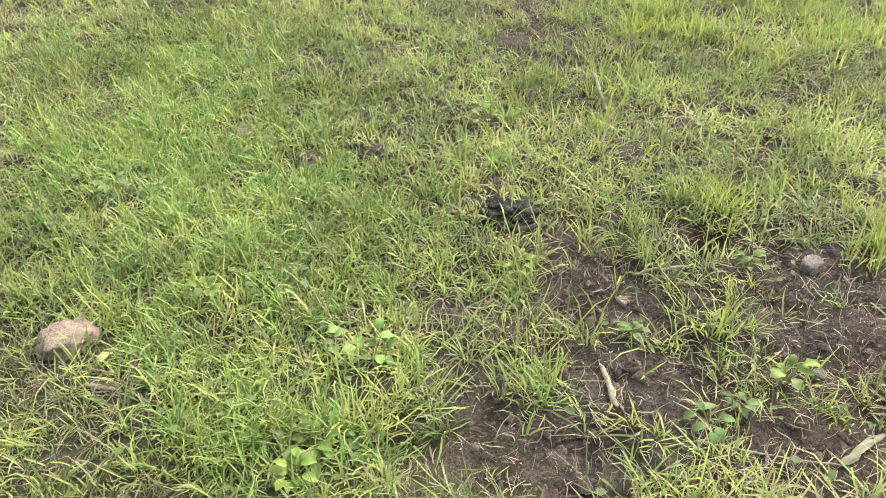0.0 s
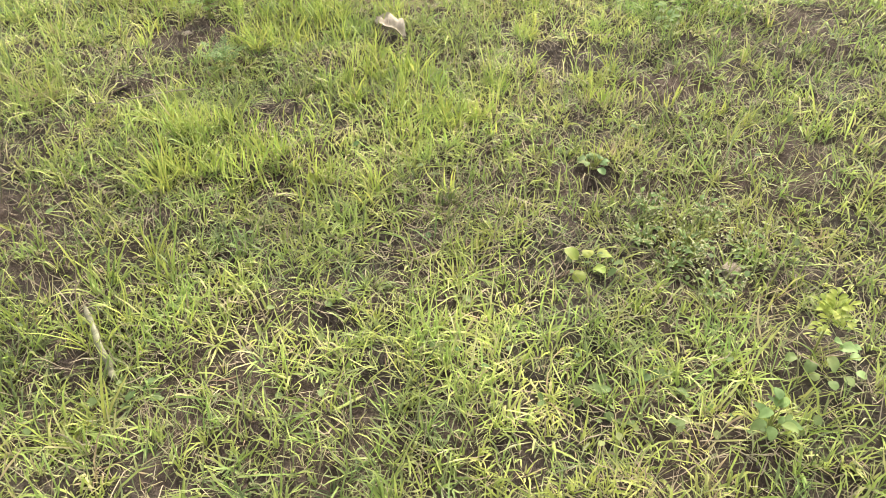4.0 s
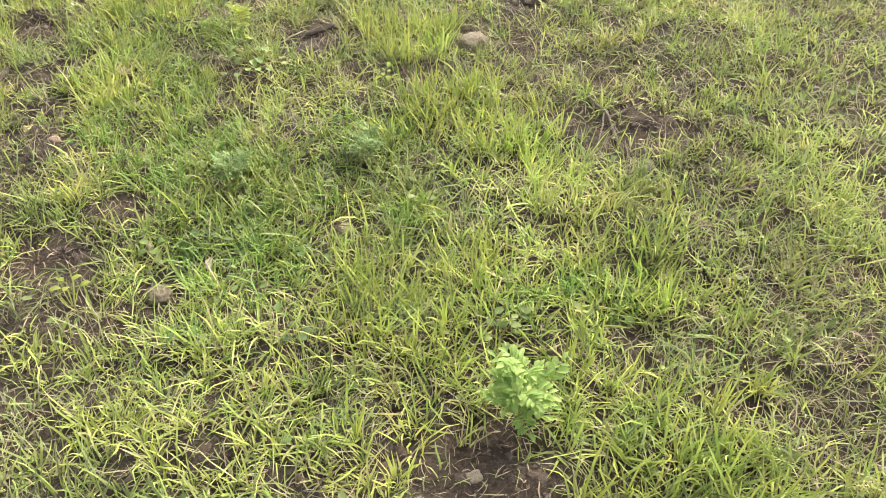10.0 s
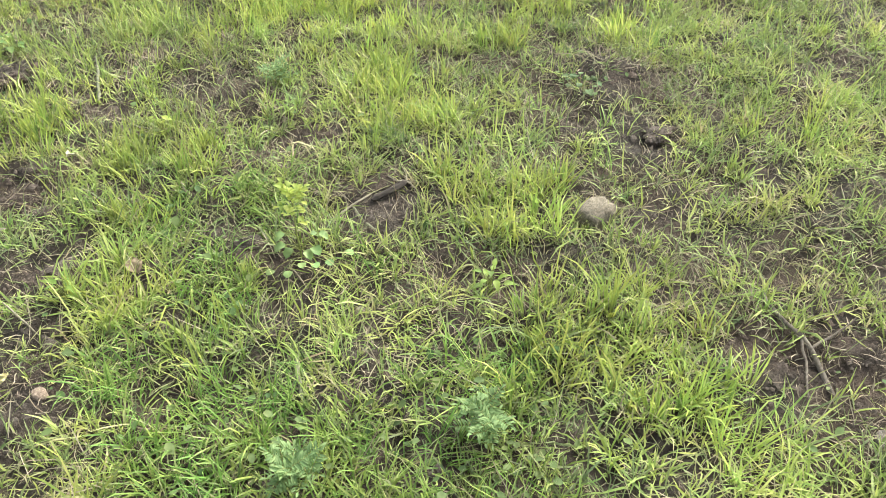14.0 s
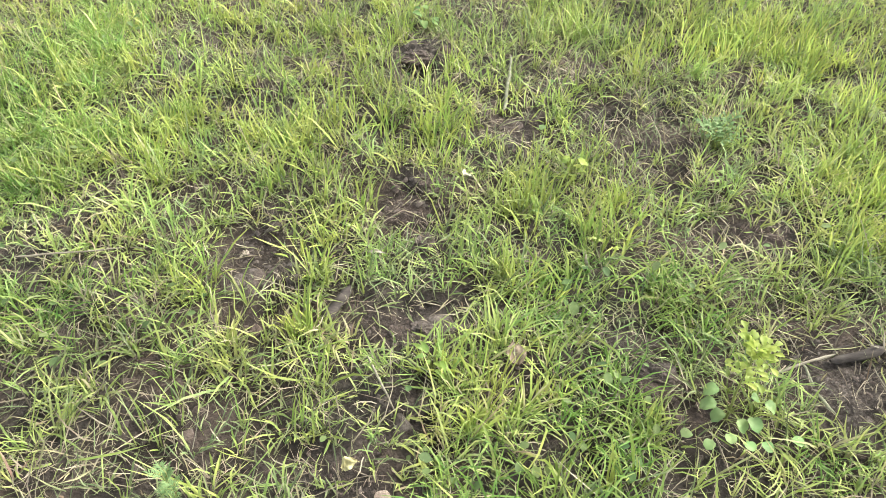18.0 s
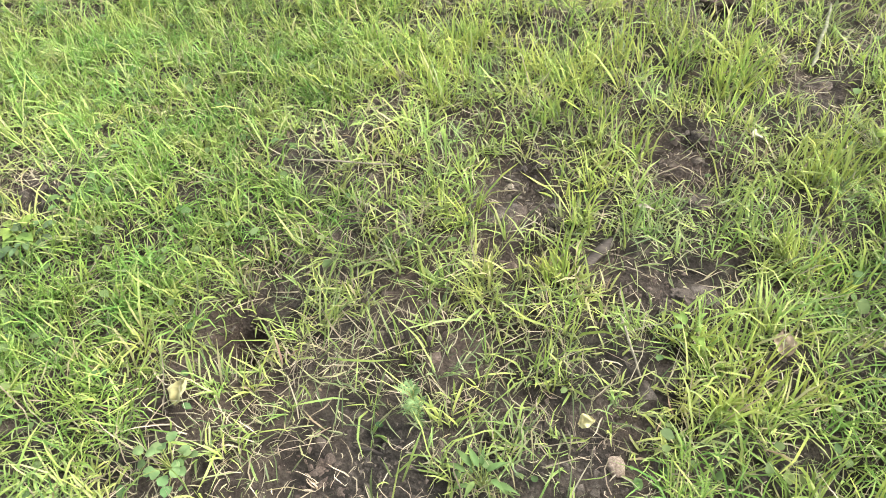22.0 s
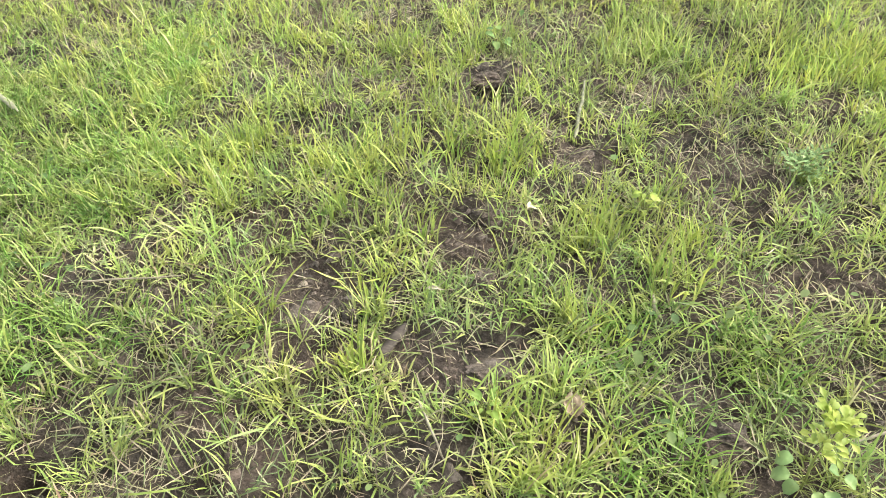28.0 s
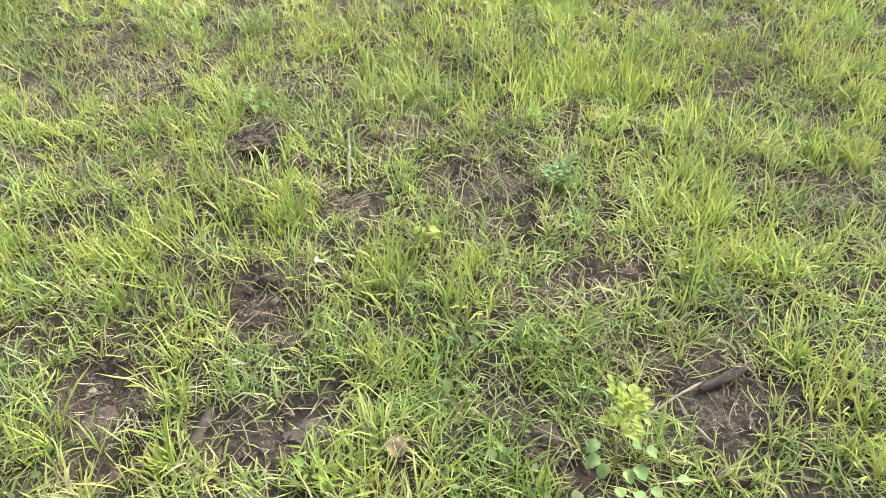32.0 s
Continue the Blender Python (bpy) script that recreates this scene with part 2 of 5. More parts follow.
WEED_DULL = leaf_mat("weed_dull", [(0.0, (0.075, 0.125, 0.06)), (0.5, (0.11, 0.17, 0.08)), (1.0, (0.15, 0.22, 0.1))], (0.14, 0.2, 0.09), (0.11, 0.16, 0.07), 0.25, 0.75, 6, True)
WEED_FEATHER = leaf_mat("weed_feather", [(0.0, (0.16, 0.29, 0.085)), (0.5, (0.23, 0.385, 0.115)), (1.0, (0.31, 0.46, 0.15))], (0.32, 0.44, 0.16), (0.2, 0.3, 0.1), 0.4, 0.55, 6, True)
WEED_GLAUCOUS = leaf_mat("weed_glaucous", [(0.0, (0.13, 0.22, 0.09)), (0.5, (0.175, 0.28, 0.115)), (1.0, (0.23, 0.34, 0.145))], (0.23, 0.33, 0.14), (0.14, 0.22, 0.08), 0.35, 0.6, 6, True)
WEED_BLUE = leaf_mat("weed_round", [(0.0, (0.15, 0.24, 0.09)), (0.5, (0.2, 0.3, 0.115)), (1.0, (0.26, 0.35, 0.14))], (0.23, 0.32, 0.12), (0.17, 0.25, 0.09), 0.3, 0.5, 6, True)
STEM = dry_mat("green_stem", (0.16, 0.2, 0.06), (0.26, 0.28, 0.1), 60, 0.6)
BARK = dry_mat("grey_bark", (0.022, 0.019, 0.017), (0.085, 0.073, 0.062))
WEATHERED = dry_mat("weathered_branch", (0.055, 0.048, 0.04), (0.17, 0.15, 0.125))
DULL_STALK = dry_mat("dull_stalk", (0.12, 0.125, 0.08), (0.25, 0.26, 0.18))
PALE_WOOD = dry_mat("pale_dead_wood", (0.15, 0.135, 0.1), (0.31, 0.285, 0.22))
DEAD_LEAF = dry_mat("pale_dead_leaf", (0.21, 0.19, 0.15), (0.37, 0.345, 0.28), 25)
CREAM_SCRAP = dry_mat("cream_scrap", (0.4, 0.38, 0.29), (0.58, 0.55, 0.43), 25)
BROWN_LEAF = dry_mat("brown_dead_leaf", (0.13, 0.1, 0.07), (0.26, 0.21, 0.15), 40)
YELLOW_LEAF = dry_mat("yellow_dead_leaf", (0.34, 0.31, 0.14), (0.48, 0.45, 0.23), 40)
FLOWER = dry_mat("pale_flower", (0.24, 0.28, 0.15), (0.36, 0.39, 0.24), 40)

# ---- plan of the plant cover: (x, y, half width, half depth) in metres, by the heading of the strip in degrees ----
BARE = {}
BARE[-20] = [(-0.92, -3.33, 0.16, 0.19), (-1.22, -3.46, 0.18, 0.09), (-1.42, -3.48, 0.13, 0.1), (-1.31, -3.73, 0.22, 0.11), (-1.07, -3.74, 0.13, 0.08), (-0.74, -3.46, 0.12, 0.08), (-0.41, -3.36, 0.19, 0.15), (-0.31, -3.68, 0.17, 0.12), (-0.56, -3.78, 0.16, 0.11), (-0.86, -3.96, 0.24, 0.07), (-1.17, -2.58, 0.09, 0.06), (-1.33, -2.36, 0.11, 0.09), (-1.59, -2.29, 0.09, 0.1)]
BARE[-20] += [(-1.52, -1.94, 0.08, 0.08), (-1.07, -2.82, 0.14, 0.1), (-0.29, -2.43, 0.08, 0.1), (-0.4, -2.04, 0.09, 0.1), (-0.52, -3.21, 0.1, 0.06), (-1.49, -2.94, 0.09, 0.06), (-1.71, -3.38, 0.07, 0.05), (-2.27, -3.12, 0.07, 0.07), (-2.14, -2.88, 0.04, 0.03), (-0.17, -2.74, 0.23, 0.07), (-0.64, -2.85, 0.11, 0.08), (-1.32, -1.59, 0.09, 0.09), (-1.81, -1.39, 0.09, 0.06), (-2.22, -1.45, 0.05, 0.07)]
BARE[-46] = [(-0.45, -1.68, 0.15, 0.15), (-0.21, -3.68, 0.07, 0.04), (0.48, -3.48, 0.06, 0.05), (0.97, -3.07, 0.08, 0.07), (0.5, -1.61, 0.07, 0.08), (1.01, -2.62, 0.08, 0.06), (1.55, -2.97, 0.11, 0.06), (-0.43, -3.1, 0.08, 0.04)]
BARE[-43] = [(-0.06, -2.56, 0.06, 0.04), (-0.45, -2.26, 0.07, 0.06), (-0.38, -1.86, 0.11, 0.08), (0.28, -2.04, 0.09, 0.06), (0.61, -0.94, 0.23, 0.11), (0.16, -1.25, 0.07, 0.07), (1.72, -1.92, 0.11, 0.09), (1.24, -2.07, 0.1, 0.11), (1.7, -2.3, 0.16, 0.1), (1.55, -3.03, 0.12, 0.08), (0.75, -2.55, 0.08, 0.05), (0.41, -2.83, 0.07, 0.05), (0.99, -3.13, 0.1, 0.06), (0.57, -3.25, 0.06, 0.04), (0.38, -2.41, 0.09, 0.05), (0.12, -2.39, 0.08, 0.04), (1.14, -2.3, 0.11, 0.06)]
BARE[-40] = [(0.48, -0.83, 0.07, 0.08), (0.54, -1.69, 0.11, 0.09), (1.27, -1.09, 0.12, 0.1), (1.56, -2.05, 0.15, 0.09), (1.16, -1.79, 0.07, 0.05), (1.33, -1.93, 0.08, 0.08), (0.29, -2.1, 0.11, 0.05), (0.55, -2.12, 0.08, 0.04), (0.93, -2.53, 0.08, 0.04)]
BARE[-40] += [(1.4, -2.5, 0.07, 0.07), (1.7, -2.51, 0.09, 0.06), (1.14, -2.83, 0.08, 0.05), (0.35, -1.23, 0.07, 0.05), (-0.2, -1.68, 0.06, 0.05), (-0.06, -1.9, 0.07, 0.04), (0.45, -2.48, 0.09, 0.03), (1.23, -2.35, 0.09, 0.05), (0.78, -2.66, 0.1, 0.04), (1.34, -2.7, 0.06, 0.05)]
BARE[-41] = [(0.22, -1.2, 0.1, 0.06), (1.62, -2.47, 0.13, 0.08), (2.84, -1.96, 0.19, 0.11), (2.3, -1.1, 0.18, 0.14), (1.6, -1.01, 0.1, 0.08), (1.57, -1.41, 0.11, 0.06), (1.33, -2.18, 0.14, 0.08), (0.4, -1.77, 0.06, 0.05), (0.86, -2.19, 0.06, 0.04), (2.46, -1.71, 0.1, 0.08), (1.62, 0.11, 0.2, 0.15), (1.45, -2.73, 0.07, 0.06), (1.36, -0.02, 0.07, 0.1)]
BARE[-19] = [(0.03, 0.33, 0.12, 0.09), (-0.18, 0.14, 0.12, 0.09), (-0.28, 0.02, 0.12, 0.07), (-0.47, 0.47, 0.09, 0.07), (-0.11, -0.08, 0.08, 0.05), (-0.24, -0.28, 0.08, 0.05), (0.31, -0.49, 0.07, 0.04), (0.85, 1.19, 0.12, 0.1), (-0.14, 1.7, 0.11, 0.12), (-0.51, 1.33, 0.09, 0.19), (1.66, 0.03, 0.18, 0.11)]
BARE[-19] += [(1.44, -0.43, 0.08, 0.08), (1.6, -0.13, 0.09, 0.07), (0.93, 0.06, 0.06, 0.06), (-0.13, -0.22, 0.07, 0.04), (-0.25, 0.76, 0.08, 0.07), (1.76, 0.98, 0.11, 0.13), (0.48, -0.25, 0.08, 0.03), (1.78, 0.46, 0.09, 0.09), (-0.47, -0.06, 0.04, 0.03), (0.71, 0.33, 0.06, 0.05), (1.99, 0.26, 0.11, 0.08)]
BARE[-24] = [(-0.12, 1.27, 0.08, 0.05), (-0.11, 2.59, 0.11, 0.13), (0.23, 2.0, 0.1, 0.08), (1.54, 1.33, 0.12, 0.07), (1.86, 1.13, 0.12, 0.09), (1.61, 0.76, 0.1, 0.11), (1.92, 1.56, 0.13, 0.14), (1.5, 0.1, 0.11, 0.11), (0.64, 0.18, 0.04, 0.03), (0.45, 1.11, 0.05, 0.05), (0.59, 0.47, 0.08, 0.05), (1.75, 0.41, 0.08, 0.06), (-0.14, 0.72, 0.08, 0.07), (1.1, 0.61, 0.06, 0.03), (1.35, 1.34, 0.08, 0.05), (0.6, 1.82, 0.1, 0.08), (2.23, 0.91, 0.12, 0.06), (-0.08, 0.52, 0.1, 0.04)]
BARE[0] = [(-0.07, 1.51, 0.06, 0.07), (-0.51, 1.48, 0.13, 0.15), (-0.73, 1.53, 0.06, 0.07), (-1.04, 1.61, 0.09, 0.05), (0.22, 2.07, 0.09, 0.08), (-0.86, 1.38, 0.09, 0.05), (-0.72, 1.07, 0.13, 0.05), (0.85, 1.1, 0.16, 0.1), (-0.44, 1.26, 0.08, 0.07), (0.74, 1.31, 0.11, 0.08), (0.63, 1.51, 0.13, 0.07), (0.24, 1.48, 0.06, 0.04)]
BARE[0] += [(-0.37, 1.76, 0.08, 0.05), (-0.37, 2.36, 0.08, 0.06), (0.1, 2.34, 0.1, 0.07), (0.68, 2.0, 0.09, 0.06), (0.96, 2.27, 0.08, 0.07), (0.73, 2.56, 0.1, 0.08), (-0.15, 0.98, 0.1, 0.04), (-0.27, 0.84, 0.09, 0.05), (-0.61, 0.84, 0.07, 0.04), (0.07, 1.31, 0.07, 0.05), (-0.21, 2.02, 0.07, 0.06), (-0.92, 1.77, 0.05, 0.05), (0.63, 0.83, 0.09, 0.04)]
BARE[28] = [(-0.67, 1.05, 0.08, 0.04), (-0.97, 0.85, 0.06, 0.05), (-1.0, 0.77, 0.05, 0.03), (-0.61, 0.66, 0.22, 0.05), (-0.68, 0.57, 0.13, 0.05), (-0.19, 0.8, 0.12, 0.07), (-1.8, 1.14, 0.1, 0.05), (-0.96, 0.59, 0.06, 0.03), (-0.25, 1.28, 0.05, 0.07), (-0.85, 0.49, 0.05, 0.04), (-0.8, 1.08, 0.04, 0.04), (-0.48, 0.64, 0.09, 0.05)]
BARE[-9] = [(-0.13, 2.49, 0.1, 0.11), (0.69, 1.46, 0.17, 0.08), (0.84, 1.65, 0.16, 0.09), (-0.88, 3.14, 0.07, 0.1), (-0.49, 3.57, 0.05, 0.09), (0.27, 2.97, 0.09, 0.1), (0.02, 2.27, 0.11, 0.06), (0.7, 2.45, 0.1, 0.07), (0.55, 3.66, 0.14, 0.1), (1.64, 3.26, 0.13, 0.12)]
BARE[-9] += [(1.7, 2.51, 0.13, 0.13), (1.78, 2.2, 0.1, 0.09), (1.16, 1.35, 0.07, 0.08), (1.64, 1.66, 0.1, 0.11), (1.01, 1.83, 0.08, 0.05), (1.88, 2.96, 0.1, 0.11), (-0.81, 2.52, 0.12, 0.07), (-0.87, 4.03, 0.08, 0.09), (0.01, 3.97, 0.11, 0.07), (-0.57, 4.5, 0.12, 0.11), (-0.59, 2.21, 0.11, 0.06)]
BARE[-25] = [(1.89, 1.47, 0.24, 0.13), (1.66, 1.29, 0.22, 0.13), (1.63, 3.41, 0.09, 0.09), (1.93, 3.01, 0.08, 0.08), (1.76, 2.41, 0.12, 0.1), (1.86, 1.87, 0.08, 0.06), (0.77, 1.48, 0.19, 0.09), (0.81, 1.27, 0.11, 0.06), (0.27, 3.61, 0.13, 0.1), (0.21, 5.25, 0.21, 0.24), (-0.21, 4.26, 0.09, 0.08), (2.45, 2.77, 0.08, 0.08), (2.86, 3.97, 0.14, 0.17), (2.45, 2.06, 0.09, 0.06), (4.96, 4.13, 0.21, 0.25), (-0.25, 3.63, 0.15, 0.13)]
BRIGHT = {}
BRIGHT[-20] = [(-0.43, -3.05, 0.14, 0.09), (-0.86, -3.12, 0.04, 0.05), (-0.72, -3.21, 0.05, 0.06), (-1.25, -3.6, 0.05, 0.06), (-1.53, -3.44, 0.05, 0.06), (-0.56, -2.49, 0.08, 0.09), (-0.11, -3.41, 0.12, 0.15), (-0.3, -2.18, 0.17, 0.21), (-0.6, -2.1, 0.09, 0.1), (-0.73, -3.52, 0.04, 0.05)]
BRIGHT[-46] = [(0.2, -1.76, 0.25, 0.22), (0.91, -1.92, 0.35, 0.21), (-0.02, -3.53, 0.2, 0.12), (-0.44, -3.02, 0.12, 0.07), (-0.55, -2.08, 0.1, 0.12)]
BRIGHT[-43] = [(1.03, -1.27, 0.32, 0.18), (0.47, -2.06, 0.4, 0.18), (0.43, -0.64, 0.22, 0.19)]
BRIGHT[-40] = [(0.95, -1.08, 0.24, 0.29), (0.71, -0.4, 0.25, 0.22), (1.03, -1.66, 0.1, 0.11), (1.0, -2.11, 0.19, 0.17), (1.46, -2.3, 0.09, 0.11), (2.0, -1.62, 0.26, 0.25), (0.14, -1.8, 0.26, 0.1), (1.12, -0.48, 0.33, 0.24), (1.48, -2.56, 0.09, 0.1)]
BRIGHT[-41] = [(0.79, -1.11, 0.15, 0.18), (1.16, 0.26, 0.35, 0.28), (1.01, -1.77, 0.12, 0.1), (0.97, -2.12, 0.06, 0.08), (1.38, -2.35, 0.05, 0.06), (1.66, -1.85, 0.1, 0.12), (2.38, -1.23, 0.13, 0.16), (0.77, -1.75, 0.16, 0.09)]
BRIGHT[-19] = [(1.21, 0.9, 0.19, 0.19), (1.15, 0.35, 0.18, 0.17), (1.23, 0.14, 0.13, 0.15), (0.06, 1.0, 0.09, 0.11), (0.28, 0.74, 0.09, 0.1), (-0.14, 0.37, 0.06, 0.07), (0.23, 0.09, 0.06, 0.07), (0.32, 1.45, 0.17, 0.17), (-0.35, 1.25, 0.06, 0.07), (-0.44, 1.79, 0.13, 0.15), (1.25, -0.3, 0.05, 0.07)]
BRIGHT[-24] = [(1.22, 0.97, 0.2, 0.17), (1.12, 0.39, 0.14, 0.1), (1.18, 0.17, 0.1, 0.1), (1.18, 1.75, 0.19, 0.22), (0.06, 0.98, 0.09, 0.09), (0.32, 1.71, 0.19, 0.14), (0.34, 0.82, 0.07, 0.08), (2.24, 0.86, 0.15, 0.11), (1.9, 1.95, 0.35, 0.16), (-0.06, 1.86, 0.11, 0.13)]
BRIGHT[0] = [(-0.6, 1.32, 0.04, 0.05), (-0.35, 1.43, 0.06, 0.07), (-0.23, 2.11, 0.07, 0.09), (-0.87, 1.99, 0.15, 0.13), (-0.01, 1.97, 0.1, 0.12), (-0.34, 1.19, 0.03, 0.03), (0.05, 0.98, 0.05, 0.06), (0.41, 1.68, 0.09, 0.1), (0.98, 1.54, 0.12, 0.14), (1.18, 2.41, 0.31, 0.37), (0.2, 1.04, 0.06, 0.07), (-0.53, 1.91, 0.1, 0.12), (0.7, 2.65, 0.21, 0.22), (0.09, 1.38, 0.06, 0.07), (1.13, 1.84, 0.13, 0.16)]
BRIGHT[28] = [(-0.6, 1.33, 0.03, 0.04), (-0.34, 1.45, 0.05, 0.07), (-0.9, 1.96, 0.14, 0.12), (-0.85, 1.74, 0.1, 0.08), (-0.35, 1.22, 0.03, 0.03), (0.0, 1.1, 0.03, 0.04), (0.05, 1.05, 0.07, 0.05), (-0.31, 2.05, 0.16, 0.17), (-1.18, 1.68, 0.07, 0.08), (0.04, 2.03, 0.09, 0.11), (-0.31, 1.0, 0.07, 0.07), (-0.53, 1.88, 0.1, 0.11)]
BRIGHT[-9] = [(0.91, 3.29, 0.37, 0.44), (1.17, 1.55, 0.18, 0.14), (-0.07, 1.93, 0.08, 0.1), (-0.28, 1.72, 0.06, 0.07), (-0.34, 1.48, 0.07, 0.08), (0.41, 2.8, 0.17, 0.18), (0.96, 2.68, 0.17, 0.21), (0.42, 1.65, 0.09, 0.09), (2.53, 3.95, 0.45, 0.45), (1.36, 2.43, 0.2, 0.24), (2.24, 3.02, 0.24, 0.29)]
BRIGHT[-25] = [(1.13, 4.64, 0.5, 0.6), (1.09, 3.21, 0.31, 0.37), (1.21, 1.51, 0.15, 0.11), (1.26, 1.06, 0.21, 0.1), (1.21, 2.62, 0.23, 0.2), (2.05, 3.81, 0.47, 0.56), (2.17, 2.29, 0.35, 0.27), (2.24, 1.73, 0.12, 0.13), (-0.07, 2.11, 0.1, 0.11), (1.25, 1.83, 0.13, 0.13)]
LUSH = {}
LUSH[-20] = [(-1.97, -2.07, 0.47, 0.54), (-1.85, -2.63, 0.41, 0.4), (-1.98, -3.07, 0.28, 0.26), (-1.95, -3.42, 0.31, 0.14), (-1.91, -1.32, 0.51, 0.32)]
LUSH[-46] = [(0.65, -3.94, 0.15, 0.18)]
LUSH[-40] = [(2.3, -2.07, 0.29, 0.23), (0.47, 0.03, 0.13, 0.38)]
LUSH[-41] = [(2.37, -2.09, 0.22, 0.23), (0.74, 0.31, 0.13, 0.2)]
LUSH[-19] = [(0.3, 0.43, 0.24, 0.15), (0.35, 0.08, 0.21, 0.14), (1.04, -0.6, 0.12, 0.09), (0.83, -0.08, 0.11, 0.1)]
LUSH[-24] = [(0.18, 0.54, 0.13, 0.1), (0.53, 0.3, 0.12, 0.06), (0.11, 0.77, 0.14, 0.11)]
LUSH[0] = [(-0.64, 1.22, 0.07, 0.11), (-1.36, 2.22, 0.18, 0.44), (0.3, 1.34, 0.07, 0.14), (0.34, 1.0, 0.07, 0.15), (0.59, 1.3, 0.05, 0.15), (-0.97, 1.24, 0.08, 0.08), (0.74, 0.88, 0.03, 0.07)]
LUSH[28] = [(-1.35, 1.0, 0.26, 0.18), (-1.43, 0.7, 0.2, 0.11), (-1.35, 0.45, 0.2, 0.14), (-1.42, 1.38, 0.19, 0.18), (-0.66, 1.2, 0.05, 0.11), (-1.35, 1.84, 0.27, 0.22), (-1.92, 1.7, 0.3, 0.3), (-2.3, 1.6, 0.35, 0.35), (-1.9, 2.2, 0.4, 0.25), (-1.49, 0.6, 0.1, 0.14), (-1.14, 1.25, 0.12, 0.13)]
LUSH[-9] = [(-1.37, 4.21, 0.23, 0.64), (0.56, 1.34, 0.11, 0.1)]
LEAFY = {}
LEAFY[-20] = [(-1.8, -3.55, 0.12, 0.07), (-1.83, -3.03, 0.12, 0.13), (-1.34, -2.96, 0.1, 0.05), (-1.19, -3.17, 0.06, 0.05), (-0.92, -3.49, 0.08, 0.04), (-0.93, -3.8, 0.05, 0.04), (-0.46, -3.36, 0.05, 0.05), (-1.01, -2.51, 0.11, 0.1)]
LEAFY[-46] = [(0.46, -3.32, 0.25, 0.1), (-0.44, -3.39, 0.06, 0.04)]
LEAFY[-43] = [(-0.41, -2.43, 0.11, 0.06), (0.21, -2.88, 0.12, 0.06), (0.67, -2.93, 0.07, 0.07), (0.9, -3.06, 0.13, 0.12)]
LEAFY[-41] = [(2.51, -1.91, 0.12, 0.15), (0.85, 0.13, 0.09, 0.15)]
LEAFY[-19] = [(0.11, -0.33, 0.12, 0.06), (0.84, -0.58, 0.07, 0.04)]
LEAFY[28] = [(-1.65, 0.85, 0.14, 0.08), (-0.93, 0.52, 0.07, 0.04), (-0.36, 0.68, 0.05, 0.03), (-1.99, 1.61, 0.18, 0.21), (-1.55, 1.48, 0.13, 0.14)]
LEAFY[-25] = [(1.81, 1.43, 0.09, 0.06)]
STRAWY = {}
STRAWY[-20] = [(-2.29, -3.2, 0.17, 0.1), (-2.3, -3.4, 0.15, 0.08), (-0.79, -3.65, 0.16, 0.07), (-1.76, -3.27, 0.07, 0.07)]
STRAWY[-46] = [(0.19, -3.63, 0.21, 0.12)]
STRAWY[-43] = [(0.53, -2.52, 0.18, 0.13)]
STRAWY[-40] = [(0.7, -2.39, 0.19, 0.1), (1.07, -2.87, 0.15, 0.09), (1.49, -1.33, 0.16, 0.15), (0.4, -1.2, 0.13, 0.08), (-0.24, -1.8, 0.07, 0.04)]
STRAWY[-41] = [(1.37, -1.08, 0.23, 0.24), (1.8, -0.87, 0.26, 0.17), (1.23, -2.3, 0.15, 0.1), (1.36, -2.55, 0.15, 0.11), (0.47, -1.79, 0.13, 0.06), (0.3, -0.99, 0.12, 0.1), (1.34, -1.88, 0.15, 0.07)]
STRAWY[-19] = [(1.64, 0.22, 0.1, 0.12), (0.52, -0.51, 0.12, 0.07), (1.47, 0.32, 0.14, 0.12), (0.92, -0.2, 0.08, 0.08)]
STRAWY[-24] = [(0.62, 0.53, 0.14, 0.07), (1.34, 0.65, 0.13, 0.07)]
STRAWY[0] = [(0.56, 1.77, 0.07, 0.08), (-0.8, 0.88, 0.09, 0.08), (-0.48, 0.82, 0.17, 0.05), (-0.83, 1.4, 0.1, 0.04)]
STRAWY[28] = [(-0.81, 0.72, 0.18, 0.08), (-0.76, 0.84, 0.11, 0.07), (-0.78, 1.25, 0.11, 0.1), (-1.84, 1.21, 0.11, 0.08)]
STRAWY[-9] = [(-0.64, 3.14, 0.27, 0.3), (-0.42, 2.38, 0.19, 0.13), (0.38, 3.55, 0.21, 0.25), (0.6, 1.77, 0.13, 0.07)]
STRAWY[-25] = [(2.08, 1.49, 0.23, 0.11), (0.16, 4.6, 0.46, 0.76)]

CORE = {}
CORE[-30] = [(-0.9, -3.28, 0.14, 0.18), (-0.46, -3.42, 0.18, 0.13), (-0.52, -3.66, 0.2, 0.13), (-1.0, -3.62, 0.2, 0.12), (-1.38, -3.72, 0.22, 0.13), (-0.75, -3.9, 0.25, 0.1), (-0.2, -3.55, 0.14, 0.1)]
CORE.setdefault(-20, []).extend([(-1.31, -3.73, 0.19, 0.11), (-0.92, -3.33, 0.13, 0.17), (-0.4, -3.69, 0.13, 0.12), (-0.8, -3.97, 0.18, 0.06), (-1.42, -3.49, 0.1, 0.08), (-1.75, -3.41, 0.06, 0.04), (-1.62, -3.42, 0.05, 0.05)])
CORE.setdefault(-37, []).extend([(-0.9, -3.2, 0.16, 0.17), (-0.4, -3.74, 0.22, 0.08), (-0.33, -3.4, 0.09, 0.06), (-0.48, -1.67, 0.11, 0.13)])
CORE.setdefault(-33, []).extend([(0.58, -0.97, 0.23, 0.18), (0.34, -1.23, 0.12, 0.07)])
